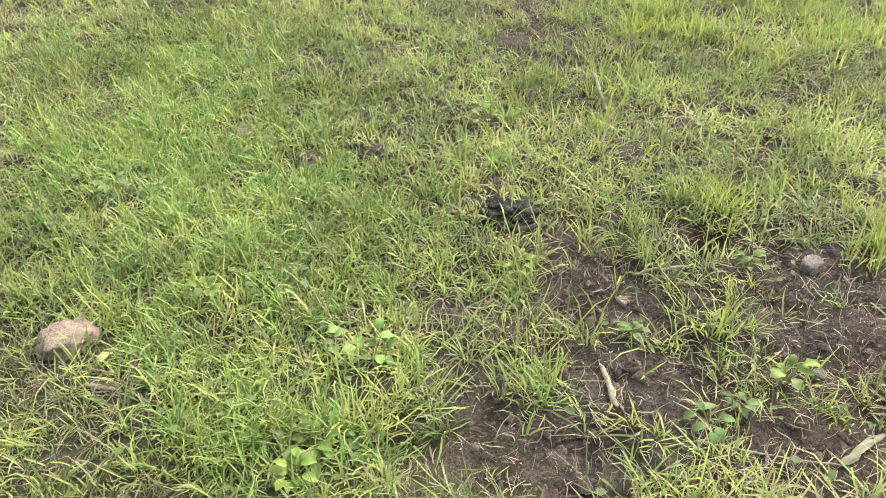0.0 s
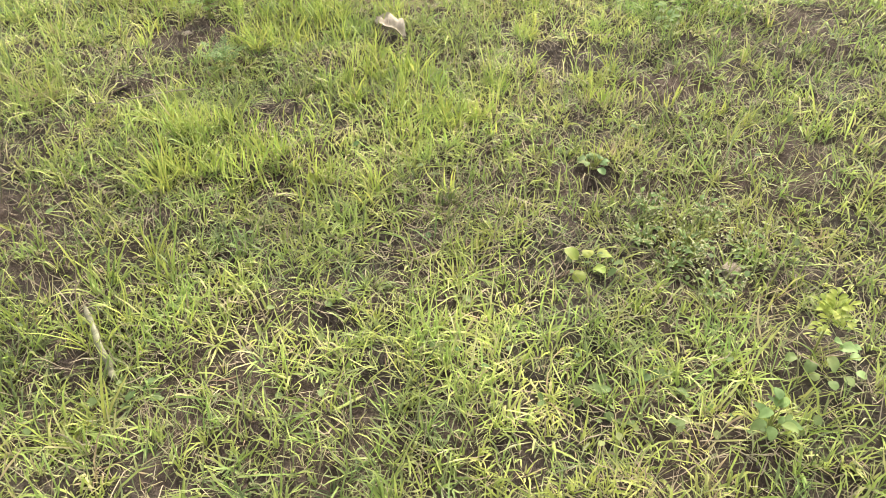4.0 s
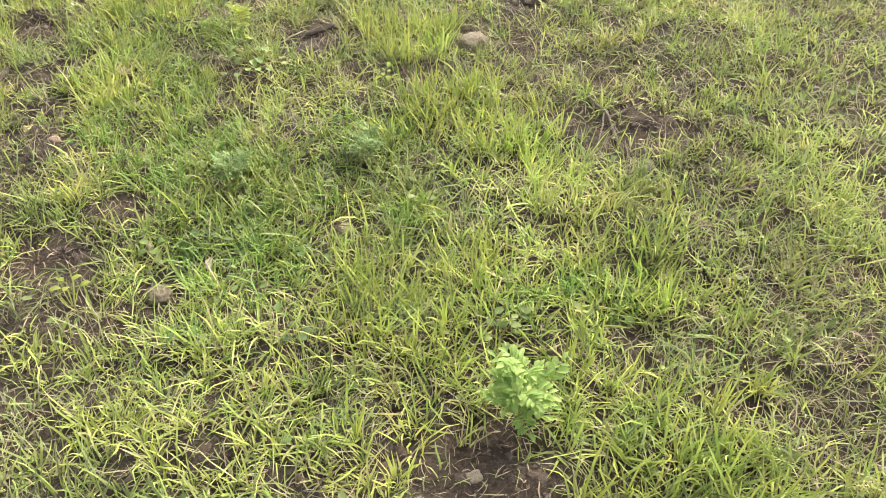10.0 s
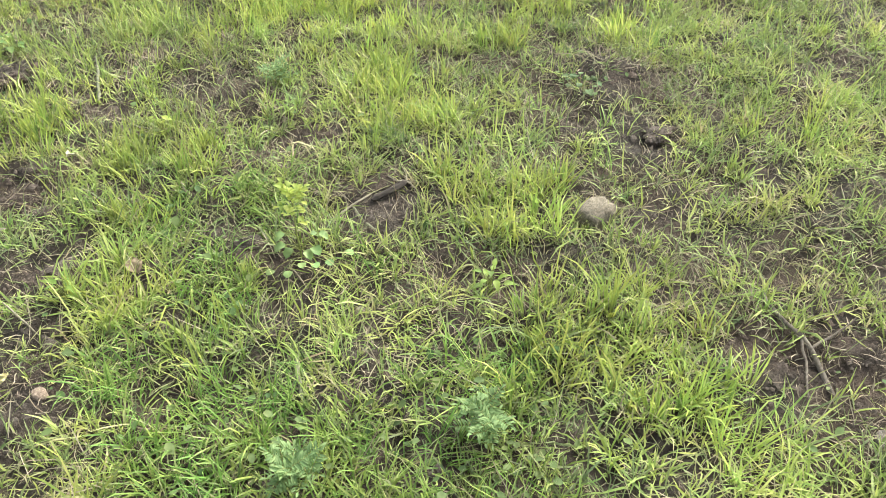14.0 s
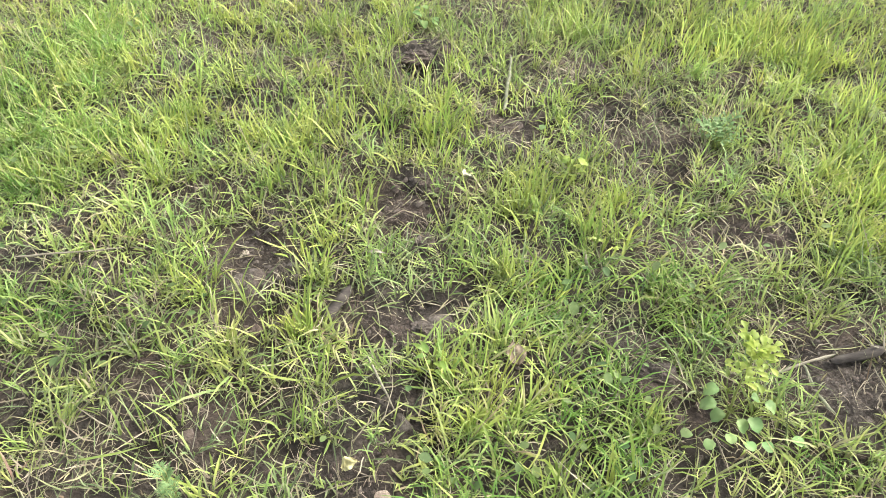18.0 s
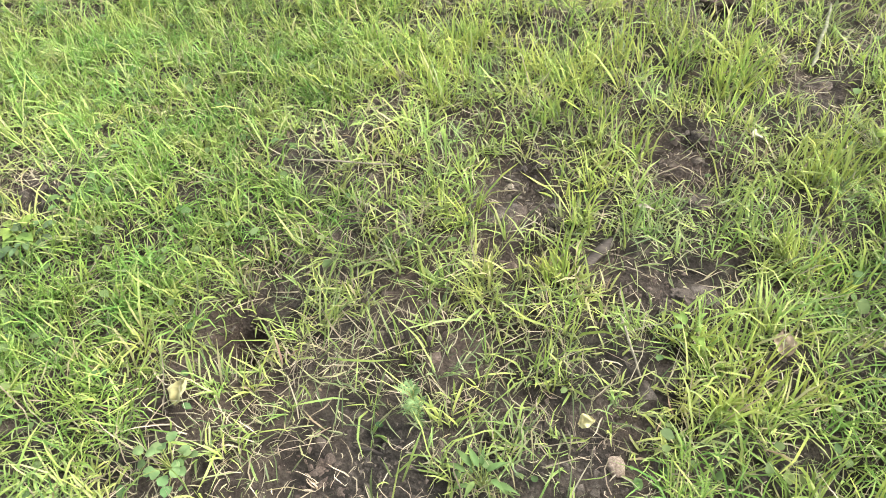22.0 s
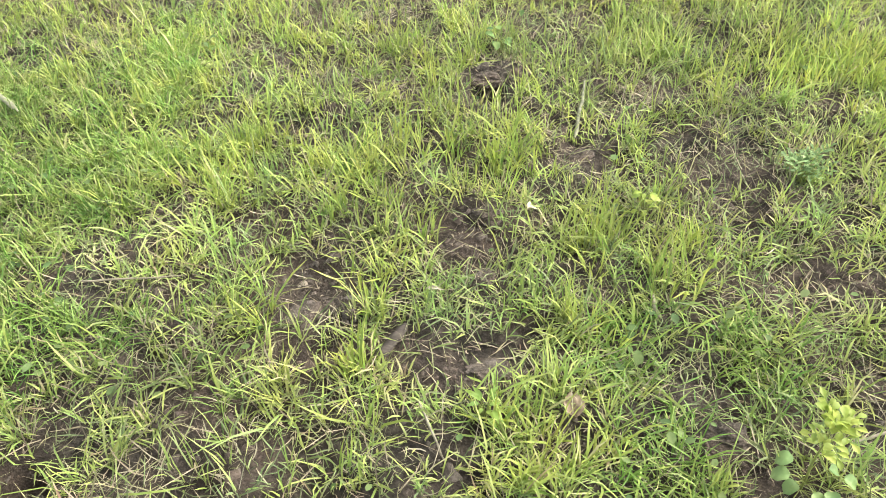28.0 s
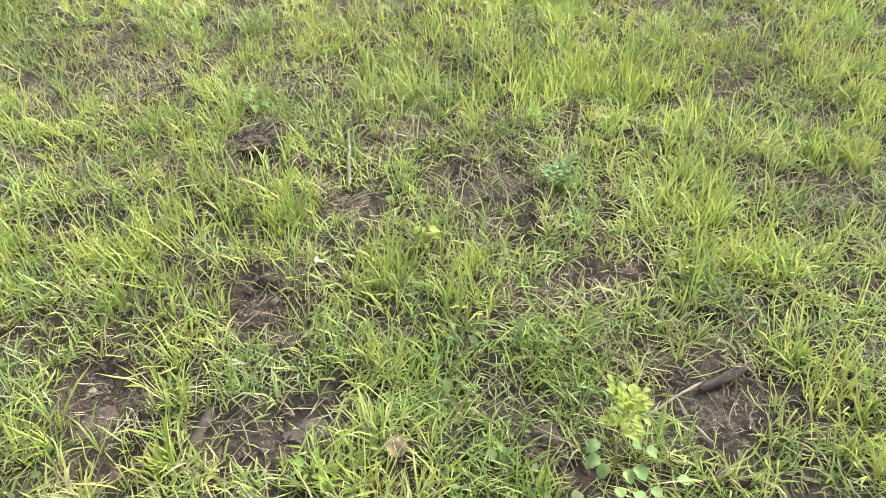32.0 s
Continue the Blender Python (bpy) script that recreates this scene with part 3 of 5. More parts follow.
CORE.setdefault(-41, []).extend([(1.54, -2.07, 0.18, 0.09), (0.54, -1.68, 0.12, 0.1), (1.61, -2.48, 0.13, 0.08), (0.22, -1.2, 0.09, 0.06)])
CORE.setdefault(-19, []).extend([(-0.18, 0.12, 0.14, 0.11), (1.66, 0.03, 0.18, 0.14), (-0.45, 0.46, 0.09, 0.07)])
CORE.setdefault(-9, []).extend([(-0.21, 0.15, 0.14, 0.12), (-0.52, 0.54, 0.19, 0.09), (0.03, 0.27, 0.09, 0.08)])
CORE.setdefault(-24, []).extend([(1.5, 0.1, 0.11, 0.13), (1.59, 0.74, 0.08, 0.11), (-0.14, 0.72, 0.08, 0.07)])
CORE.setdefault(0, []).extend([(-0.13, 1.67, 0.11, 0.11), (-0.5, 1.44, 0.12, 0.13), (-0.86, 1.38, 0.1, 0.05), (-0.72, 1.07, 0.11, 0.05), (-0.12, 1.22, 0.09, 0.06), (0.47, 1.07, 0.06, 0.06), (0.87, 1.08, 0.13, 0.1), (-0.1, 2.51, 0.1, 0.1)])
CORE.setdefault(28, []).extend([(-0.6, 0.65, 0.2, 0.06), (-0.49, 1.46, 0.11, 0.12), (-0.1, 1.22, 0.1, 0.06), (-0.19, 0.79, 0.1, 0.07), (-0.96, 0.85, 0.06, 0.05), (-0.67, 1.05, 0.08, 0.04), (-1.74, 1.11, 0.09, 0.08)])
CORE.setdefault(-9, []).extend([(0.81, 1.61, 0.14, 0.08), (0.2, 2.09, 0.07, 0.05), (-0.13, 2.49, 0.1, 0.09)])
CORE.setdefault(-25, []).extend([(1.7, 1.24, 0.1, 0.07), (1.83, 1.02, 0.11, 0.09), (1.93, 1.41, 0.16, 0.07)])

# ---- cover and height over the plan, on a fine lattice ----
STEP = 0.025
X0, X1, Y0, Y1 = -3.4, 4.2, -4.9, 5.9
GX, GY = np.arange(X0, X1 + 1e-6, STEP), np.arange(Y0, Y1 + 1e-6, STEP)
LX, LY = np.meshgrid(GX, GY)
TABLE = np.random.RandomState(4).rand(256, 256)


def value_noise(x, y, cell, seed=0):
    """Smooth noise from 0 to 1."""
    u, v = x / cell + 37.3 * seed, y / cell + 91.7 * seed
    i, j = np.floor(u).astype(int), np.floor(v).astype(int)
    a, b = u - i, v - j
    a, b = a * a * (3 - 2 * a), b * b * (3 - 2 * b)
    f = lambda p, q: TABLE[p % 256, q % 256]
    return (f(i, j) * (1 - a) + f(i + 1, j) * a) * (1 - b) + (f(i, j + 1) * (1 - a) + f(i + 1, j + 1) * a) * b


WARP = (value_noise(LX, LY, 0.09, 1) - 0.5) * 0.9 + (value_noise(LX, LY, 0.035, 2) - 0.5) * 0.6


def cover(groups, grow=1.0, soft=0.5):
    out = np.zeros_like(LX)
    for turn, spots in groups.items():
        c, s = math.cos(radians(turn)), math.sin(radians(turn))
        for x, y, rx, ry in spots:
            rx, ry = rx * grow, ry * grow
            r = 2.2 * max(rx, ry)
            i0, i1 = np.searchsorted(GX, (x - r, x + r))
            j0, j1 = np.searchsorted(GY, (y - r, y + r))
            if i1 <= i0 or j1 <= j0:
                continue
            dx, dy = LX[j0:j1, i0:i1] - x, LY[j0:j1, i0:i1] - y
            q = np.hypot((dx * c + dy * s) / rx, (dy * c - dx * s) / ry) + WARP[j0:j1, i0:i1] * 0.8
            out[j0:j1, i0:i1] = np.maximum(out[j0:j1, i0:i1], np.clip((1 + soft / 2 - q) / soft, 0, 1))
    return out


BARE_AT, BRIGHT_AT, LUSH_AT, LEAFY_AT, STRAW_AT = 0.62 * cover(BARE, 0.95), cover(BRIGHT), cover(LUSH, 1.1, 1.1), cover(LEAFY), cover(STRAWY)
CORE_AT = cover(CORE)
BARE_AT = np.maximum(BARE_AT, CORE_AT)
BARE_AT = np.maximum(BARE_AT, 0.55 * np.clip((value_noise(LX, LY, 0.13, 7) - 0.7) / 0.12, 0, 1) * (1 - LUSH_AT) * (1 - BRIGHT_AT))
HEIGHT = 0.03 * (value_noise(LX, LY, 1.1, 3) - 0.5) + 0.02 * (value_noise(LX, LY, 0.32, 4) - 0.5)
HEIGHT += (0.6 + 0.4 * BARE_AT) * (0.042 * (value_noise(LX, LY, 0.11, 5) - 0.5) + 0.022 * (value_noise(LX, LY, 0.06, 6) - 0.5))
# holes, and pits added to the ground's shape to stand for dark shadow spots
HOLES_AND_SHADE = [(-0.965, 0.83, 0.055, 0.16), (-0.53, -3.2, 0.05, 0.08), (-0.12, 2.45, 0.06, 0.1), (0.06, -2.57, 0.04, 0.03), (1.0, -2.66, 0.06, 0.04), (0.2, -1.2, 0.05, 0.04)]
PIT_AT = np.zeros_like(LX)
for hx, hy, hr, hd in HOLES_AND_SHADE:
    pit = np.exp(-((LX - hx) ** 2 + (LY - hy) ** 2) / hr**2)
    HEIGHT -= hd * pit
    PIT_AT = np.maximum(PIT_AT, np.clip(2.2 * pit, 0, 1))
MOUNDS = [(-0.12, 2.56, 0.09, 0.03), (-0.1, 1.75, 0.1, 0.03), (1.98, 1.48, 0.15, 0.045), (-0.05, 1.2, 0.1, 0.02), (1.95, 1.6, 0.2, 0.03)]
for hx, hy, hr, hd in MOUNDS:
    HEIGHT += hd * np.exp(-((LX - hx) ** 2 + (LY - hy) ** 2) / hr**2)
EDGE = np.minimum(np.minimum(LX - X0, X1 - LX), np.minimum(LY - Y0, Y1 - LY))
HEIGHT *= np.clip(EDGE / 0.4, 0, 1)


def at(field, x, y):
    i = np.clip(np.round((np.asarray(x) - X0) / STEP).astype(int), 0, len(GX) - 1)
    j = np.clip(np.round((np.asarray(y) - Y0) / STEP).astype(int), 0, len(GY) - 1)
    return field[j, i]


def height(x, y):
    return float(at(HEIGHT, x, y))


def raw_mesh(name, verts, loops, totals, uvs=None, smooth=True):
    """A mesh straight from arrays."""
    me = bpy.data.meshes.new(name)
    me.vertices.add(len(verts))
    me.vertices.foreach_set("co", np.ascontiguousarray(verts, np.float32).ravel())
    me.loops.add(len(loops))
    me.loops.foreach_set("vertex_index", np.ascontiguousarray(loops, np.int32))
    me.polygons.add(len(totals))
    starts = np.concatenate([[0], np.cumsum(totals)[:-1]]).astype(np.int32)
    me.polygons.foreach_set("loop_start", starts)
    me.polygons.foreach_set("loop_total", np.ascontiguousarray(totals, np.int32))
    if smooth:
        me.polygons.foreach_set("use_smooth", np.ones(len(totals), bool))
    if uvs is not None:
        layer = me.uv_layers.new(name="UVMap")
        layer.data.foreach_set("uv", np.ascontiguousarray(uvs, np.float32).ravel())
    me.update(calc_edges=True)
    return me


# ---- ground: one sheet to the horizon, fine where the walk goes ----
out_m = np.array([0.3, 0.8, 1.8, 4, 9, 20, 45, 100, 250, 600, 1500])
SX = np.concatenate([X0 - out_m[::-1], GX, X1 + out_m])
SY = np.concatenate([Y0 - out_m[::-1], GY, Y1 + out_m])
sx, sy = np.meshgrid(SX, SY)
sz = np.zeros_like(sx)
k = len(out_m)
sz[k:-k, k:-k] = HEIGHT
nx, ny = len(SX), len(SY)
ii, jj = np.meshgrid(np.arange(nx - 1), np.arange(ny - 1))
a = (jj * nx + ii).ravel()
quads = np.stack([a, a + 1, a + nx + 1, a + nx], 1)
me = raw_mesh("ground", np.stack([sx.ravel(), sy.ravel(), sz.ravel()], 1), quads.ravel(), np.full(len(quads), 4))
me.materials.append(SOIL)
ground = new("ground", me)
tagged(ground, "damp brown crumbly field soil with bare patches", "ground", kind="structure")

# ---- grass ----
FINE, COARSE = (0.0, 0.3, 0.66, 1.0), (0.0, 0.5, 1.0)


def blades(x, y, az, lean, bend, length, width, rng, levels=FINE, tone=None, curly=0.6):
    """Ribbon blades with joints and a point: arrays of verts, loops, totals, uvs; the tone of each blade goes into u."""
    n, top = len(x), len(levels) - 1
    z0 = at(HEIGHT, x, y) - 0.004
    curl = rng.normal(0, curly, n)
    twist = rng.normal(0, 0.6, n)
    p = np.stack([x, y, z0], 1)
    verts = np.zeros((n, 2 * top + 1, 3))
    wave = rng.normal(0, 0.05, (n, top + 1))
    for lv, s in enumerate(levels):
        turn = az + curl * (s - 0.3)
        d = np.stack([np.cos(turn), np.sin(turn), 0 * az], 1)
        side0 = np.stack([-np.sin(turn), np.cos(turn), 0 * az], 1)
        th = lean + bend * s + wave[:, lv]
        if lv:
            tm = lean + bend * (s + levels[lv - 1]) / 2 + wave[:, lv]
            ds = (length * (s - levels[lv - 1]))[:, None]
            p = p + ds * (np.sin(tm)[:, None] * d + np.cos(tm)[:, None] * np.array([0, 0, 1.0]) + (wave[:, lv] * 1.2)[:, None] * side0)
            p[:, 2] = np.maximum(p[:, 2], z0 + 0.007 + 0.002 * lv)
        if lv == top:
            verts[:, -1] = p
            break
        tw = twist * (0.5 + 0.5 * s)
        nrm = np.cos(th)[:, None] * d - np.sin(th)[:, None] * np.array([0, 0, 1.0])
        side = np.cos(tw)[:, None] * side0 + np.sin(tw)[:, None] * nrm
        w = (width * (0.7 + 0.6 * s if s < 0.5 else 1.5 - 1.05 * s) / 2)[:, None]
        verts[:, 2 * lv], verts[:, 2 * lv + 1] = p - side * w, p + side * w
    order, along, tot = [], [], []
    for lv in range(top - 1):
        k = 2 * lv
        order += [k, k + 1, k + 3, k + 2]
        along += [levels[lv], levels[lv], levels[lv + 1], levels[lv + 1]]
        tot.append(4)
    order += [2 * top - 2, 2 * top - 1, 2 * top]
    along += [levels[-2], levels[-2], 1]
    tot.append(3)
    loops = (np.arange(n)[:, None] * (2 * top + 1) + np.array(order)).ravel()
    tone = rng.rand(n) if tone is None else np.broadcast_to(tone, n)
    return verts.reshape(-1, 3), loops, np.tile(tot, n), np.stack([np.repeat(tone, len(along)), np.tile(along, n)], 1)


def joined(many):
    v, l, t, u, k = [], [], [], [], 0
    for a, b, c, d in many:
        v.append(a), l.append(b + k), t.append(c), u.append(d)
        k += len(a)
    return np.concatenate(v), np.concatenate(l), np.concatenate(t), np.concatenate(u)


def blade_object(name, mat, data, label, category="grass", kind="stuff", group=""):
    me = raw_mesh(name, *data)
    me.materials.append(mat)
    return tagged(new(name, me), label, category, group, kind)


def spread(tx, ty, count, radius, rng):
    """Blade feet round the tufts: index of the tuft, feet and the way out of the tuft."""
    idx = np.repeat(np.arange(len(tx)), count)
    a, r = rng.uniform(0, 2 * np.pi, len(idx)), radius[idx] * np.sqrt(rng.rand(len(idx)))
    return idx, tx[idx] + r * np.cos(a), ty[idx] + r * np.sin(a), a


LINE = np.array([(-1.4, -3.2), (0.3, -2.2), (1.0, -1.0), (0.7, 0.5), (0.0, 1.7), (0.6, 2.6), (1.3, 4.6)])

SPURS = [((-0.6, 1.2), (-1.9, 1.6)), ((-1.4, -3.2), (-2.1, -1.8)), ((1.0, 2.0), (2.1, 1.5))]


def far_from_line(x, y):
    best = np.full(np.shape(x), 99.0)
    for (ax, ay), (bx, by) in [*zip(LINE[:-1], LINE[1:]), *SPURS]:
        ux, uy = bx - ax, by - ay
        s = np.clip(((x - ax) * ux + (y - ay) * uy) / (ux * ux + uy * uy), 0, 1)
        best = np.minimum(best, np.hypot(x - ax - s * ux, y - ay - s * uy))
    return best


# thin cover round stones, sticks and leaves that lie open: (x, y, reach)
OPEN = [(-2.35, -3.02, 0.1), (-1.05, -2.92, 0.14), (-0.88, -3.34, 0.06), (-0.32, -3.45, 0.09), (-1.08, -3.63, 0.08), (-0.62, -3.98, 0.1), (-0.67, -3.78, 0.09), (-1.75, -2.08, 0.08),
        (1.14, -1.56, 0.13), (0.56, -1.03, 0.17), (0.07, -0.14, 0.08), (0.08, 0.05, 0.07), (0.61, -0.08, 0.06), (1.58, 0.1, 0.16), (0.57, 0.93, 0.11), (0.88, 1.12, 0.14),
        (0.15, 1.1, 0.07), (0.042, 1.76, 0.07), (-0.27, 1.26, 0.08), (-0.1, 1.7, 0.11), (-1.0, 0.62, 0.07), (-0.12, 0.75, 0.07), (-0.93, 0.48, 0.09), (0.46, 1.05, 0.07), (-0.965, 0.82, 0.1), (-0.67, 0.98, 0.1)]
OPEN_AT = np.zeros_like(LX)
for ox, oy, r in OPEN:
    OPEN_AT = np.maximum(OPEN_AT, np.clip(1.25 - np.hypot(LX - ox, LY - oy) / r - 0.7 * WARP, 0, 0.9))
BARE_AT = np.maximum(BARE_AT, OPEN_AT)

rng = np.random.RandomState(11)
# field grass: small spreading tufts almost everywhere but on the bare soil
cand = 275000
tx, ty = rng.uniform(X0 - 3, X1 + 3, cand), rng.uniform(Y0 - 2, Y1 + 2, cand)
far = far_from_line(tx, ty)
near = rng.rand(cand) < np.interp(far, [0.9, 1.5, 2.3, 4.0, 5.4], [1, 0.6, 0.34, 0.2, 0.0])
tx, ty, far = tx[near], ty[near], far[near]
bare, bright, lush, straw = (at(f, tx, ty) for f in (BARE_AT, BRIGHT_AT, LUSH_AT, STRAW_AT))
gap = value_noise(tx, ty, 0.2, 9) * 0.28 + value_noise(tx, ty, 0.085, 10) * 0.42 + value_noise(tx, ty, 0.05, 16) * 0.3
p = np.clip(1.05 - 0.85 * bare - 0.35 * straw - 0.72 * lush - 0.9 * np.clip((gap - 0.47) / 0.12, 0, 1) * (1 - 0.3 * bright), 0.1, 1)
p += 0.2 * np.interp(ty, [-3.6, -3.2, 0.0, 0.6], [0, 1, 1, 0])
p[at(OPEN_AT, tx, ty) > 0.6] *= 0.3
p *= (1 - 0.75 * at(CORE_AT, tx, ty)) * (1 - 0.1 * np.clip((ty - 1.9) / 0.6, 0, 1))
keep = rng.rand(len(tx)) < p * (1 - at(PIT_AT, tx, ty))
tx, ty, far = tx[keep], ty[keep], far[keep]
count = rng.randint(3, 10, len(tx))
idx, bx, by, out_way = spread(tx, ty, count, rng.uniform(0.004, 0.02, len(tx)), rng)
tall = np.clip((ty + 0.5 * value_noise(tx, ty, 0.4, 13) - 1.95) / 0.7, 0, 1)
size = ((0.7 + 0.65 * value_noise(tx, ty, 0.3, 12)) * (1 + 0.15 * tall))[idx]
away = far[idx]
tone = np.clip(0.55 * rng.rand(len(tx)) + 0.9 * (value_noise(tx, ty, 0.16, 15) - 0.5) + 0.22, 0, 1)[idx]
upright = np.where(rng.rand(len(tx)) < 0.4 + 0.3 * tall, rng.uniform(0.1, 0.4, len(tx)), rng.uniform(0.45, 0.95, len(tx)))[idx]
fresh = (rng.rand(len(tx)) < 0.6 * tall * (value_noise(tx, ty, 0.35, 14) > 0.35))[idx]


def field_blades(k, levels):
    n = len(k)
    return blades(bx[k], by[k], out_way[k] + rng.normal(0, 0.8, n), np.abs(upright[k] + rng.normal(0, 0.25, n)), rng.normal(0.6, 0.6, n) + 0.6 * upright[k],
                  size[k] * rng.choice([0.6, 1.0], n, p=[0.4, 0.6]) * rng.gamma(5, 0.0142, n).clip(0.025, 0.16),
                  rng.uniform(0.0025, 0.006, n) * np.interp(away[k], [0.9, 1.5, 2.3, 4, 5], [1, 1.1, 1.3, 1.7, 2.0]), rng, levels, tone[k])


close = away < 1.2
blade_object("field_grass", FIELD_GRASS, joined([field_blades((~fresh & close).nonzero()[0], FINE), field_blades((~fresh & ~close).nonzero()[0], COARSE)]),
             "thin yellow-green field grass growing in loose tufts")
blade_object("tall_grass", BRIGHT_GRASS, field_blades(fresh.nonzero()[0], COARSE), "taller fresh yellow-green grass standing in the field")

# low tangle of dull thin blades close to the soil, under the tufts
cand = 240000
tx, ty = rng.uniform(X0, X1, cand), rng.uniform(Y0, Y1, cand)
keep = rng.rand(cand) < np.clip(1.0 - 0.5 * at(BARE_AT, tx, ty) - 0.4 * at(CORE_AT, tx, ty) - 0.4 * at(OPEN_AT, tx, ty), 0.06, 1) * (1 - at(PIT_AT, tx, ty)) * np.interp(far_from_line(tx, ty), [1.1, 1.9, 3.2], [1, 0.5, 0.1])
bx, by = tx[keep], ty[keep]
n = len(bx)
blade_object("low_grass", LOW_GRASS, blades(
    bx, by, rng.uniform(0, 2 * np.pi, n), rng.normal(1.0, 0.3, n).clip(0.2, 1.45), rng.normal(0.3, 0.4, n),
    rng.gamma(5, 0.0125, n).clip(0.02, 0.13), rng.uniform(0.0016, 0.004, n) * np.interp(far_from_line(bx, by), [1.5, 2.5, 4], [1, 1.4, 2.2]), rng, COARSE),
    "low tangle of dull thin grass and dead blades")

# lush grass: dense arching green blades
cand = 200000
tx, ty = rng.uniform(X0, X1, cand), rng.uniform(Y0, Y1, cand)
keep = rng.rand(cand) < at(LUSH_AT, tx, ty) * np.where(tx < -1.0, 1.0, 0.6) * (1 - 0.75 * at(STRAW_AT, tx, ty)) * np.clip(1.7 - 1.7 * value_noise(tx, ty, 0.11, 21), 0.15, 1) * np.clip(1.1 - 1.0 * at(BARE_AT, tx, ty), 0, 1) * np.interp(far_from_line(tx, ty), [1.8, 3], [1, 0.5])
tx, ty = tx[keep], ty[keep]
idx, bx, by, out_way = spread(tx, ty, rng.randint(4, 10, len(tx)), rng.uniform(0.006, 0.025, len(tx)), rng)
n = len(bx)
blade_object("lush_grass", LUSH_GRASS, blades(
    bx, by, out_way + rng.normal(0, 0.8, n), np.abs(rng.normal(0.5, 0.35, n)), rng.normal(1.2, 0.6, n),
    rng.gamma(6, 0.0125, n).clip(0.03, 0.14), rng.uniform(0.0024, 0.0052, n) * np.interp(far_from_line(bx, by), [1.5, 2, 3, 5], [1, 1.1, 1.4, 1.9]), rng, FINE, np.where((by > -0.8) & (by < 1.3), rng.uniform(0, 0.75, n), rng.uniform(0.3, 1.0, n))), "dense arching green meadow grass")

# dead stems and straw lying on the soil
cand = 115000
tx, ty = rng.uniform(X0, X1, cand), rng.uniform(Y0, Y1, cand)
far = far_from_line(tx, ty)
keep = rng.rand(cand) < (1 - at(PIT_AT, tx, ty)) * (0.3 + 0.5 * at(STRAW_AT, tx, ty) - 0.3 * at(LUSH_AT, tx, ty) + 0.15 * at(BARE_AT, tx, ty)) * np.interp(far, [1.8, 3.0, 4.0], [1, 0.35, 0.1])
tx, ty = tx[keep], ty[keep]
idx, bx, by, out_way = spread(tx, ty, rng.randint(1, 5, len(tx)), np.full(len(tx), 0.03), rng)
n = len(bx)
lying = rng.rand(n) < 0.5
blade_object("dead_straw", STRAW, blades(
    bx, by, out_way + rng.normal(0, 1.0, n), np.where(lying, rng.normal(1.35, 0.15, n), rng.normal(0.9, 0.3, n)), rng.normal(0.1, 0.7, n),
    rng.gamma(4, 0.019, n).clip(0.015, 0.2) * (1 - 0.45 * at(CORE_AT, bx, by)), rng.uniform(0.0013, 0.0034, n), rng, FINE, curly=1.3), "dry straw and dead grass stems lying on soil", "straw")

# bright clumps: upright yellow-green tufts standing together, each tuft a part
for turn, spots in BRIGHT.items():
    c, s = math.cos(radians(turn)), math.sin(radians(turn))
    for x, y, rx, ry in spots:
        small = rx < 0.1
        clump = tagged(new("grass_clump"), "small upright tuft of bright yellow-green grass" if small else "loose clump of upright bright yellow-green grass", "grass clump", "bright grass clumps")
        clump.location = (x, y, height(x, y))
        tufts = int(np.clip(400 * rx * ry, 2, 22))
        for k in range(tufts):
            u, v = rng.uniform(-0.95, 0.95) * rx, rng.uniform(-0.95, 0.95) * ry
            fx, fy = x + u * c - v * s, y + u * s + v * c
            if k and (at(CORE_AT, fx, fy) > 0.4 or at(BARE_AT, fx, fy) > 0.6) and rng.rand() < 0.75:
                continue
            n = rng.randint(7, 20)
            way = rng.uniform(0, 2 * np.pi, n)
            r = rng.uniform(0.012, 0.045) * np.sqrt(rng.rand(n))
            data = blades(fx + r * np.cos(way), fy + r * np.sin(way), way + rng.normal(0, 0.6, n), np.abs(rng.normal(0.28, 0.2, n)), rng.normal(0.55, 0.4, n),
                          rng.uniform(0.7, 1.2) * rng.gamma(9, 0.0108, n).clip(0.05, 0.18), rng.uniform(0.0035, 0.0068, n), rng, FINE, rng.rand())
            data[0][:] -= np.array(clump.location)
            me = raw_mesh("tuft", *data)
            me.materials.append(BRIGHT_GRASS)
            tuft = tagged(new("tuft", me), kind="stuff")
            tuft.parent = clump

# ---- pieces of plants and litter, as arrays that can be moved and joined ----
def moved(data, m):
    v, loops, totals, uv = data
    r, t = np.array(m.to_3x3()), np.array(m.translation)
    return v @ r.T + t, loops, totals, uv


def grid(p, uv):
    """Faces over a lattice of points p[i, j]."""
    a, b = p.shape[:2]
    i, j = np.meshgrid(np.arange(a - 1), np.arange(b - 1), indexing="ij")
    k = (i * b + j).ravel()
    loops = np.stack([k, k + 1, k + b + 1, k + b], 1).ravel()
    return p.reshape(-1, 3), loops, np.full(len(k), 4), uv.reshape(-1, 2)[loops]


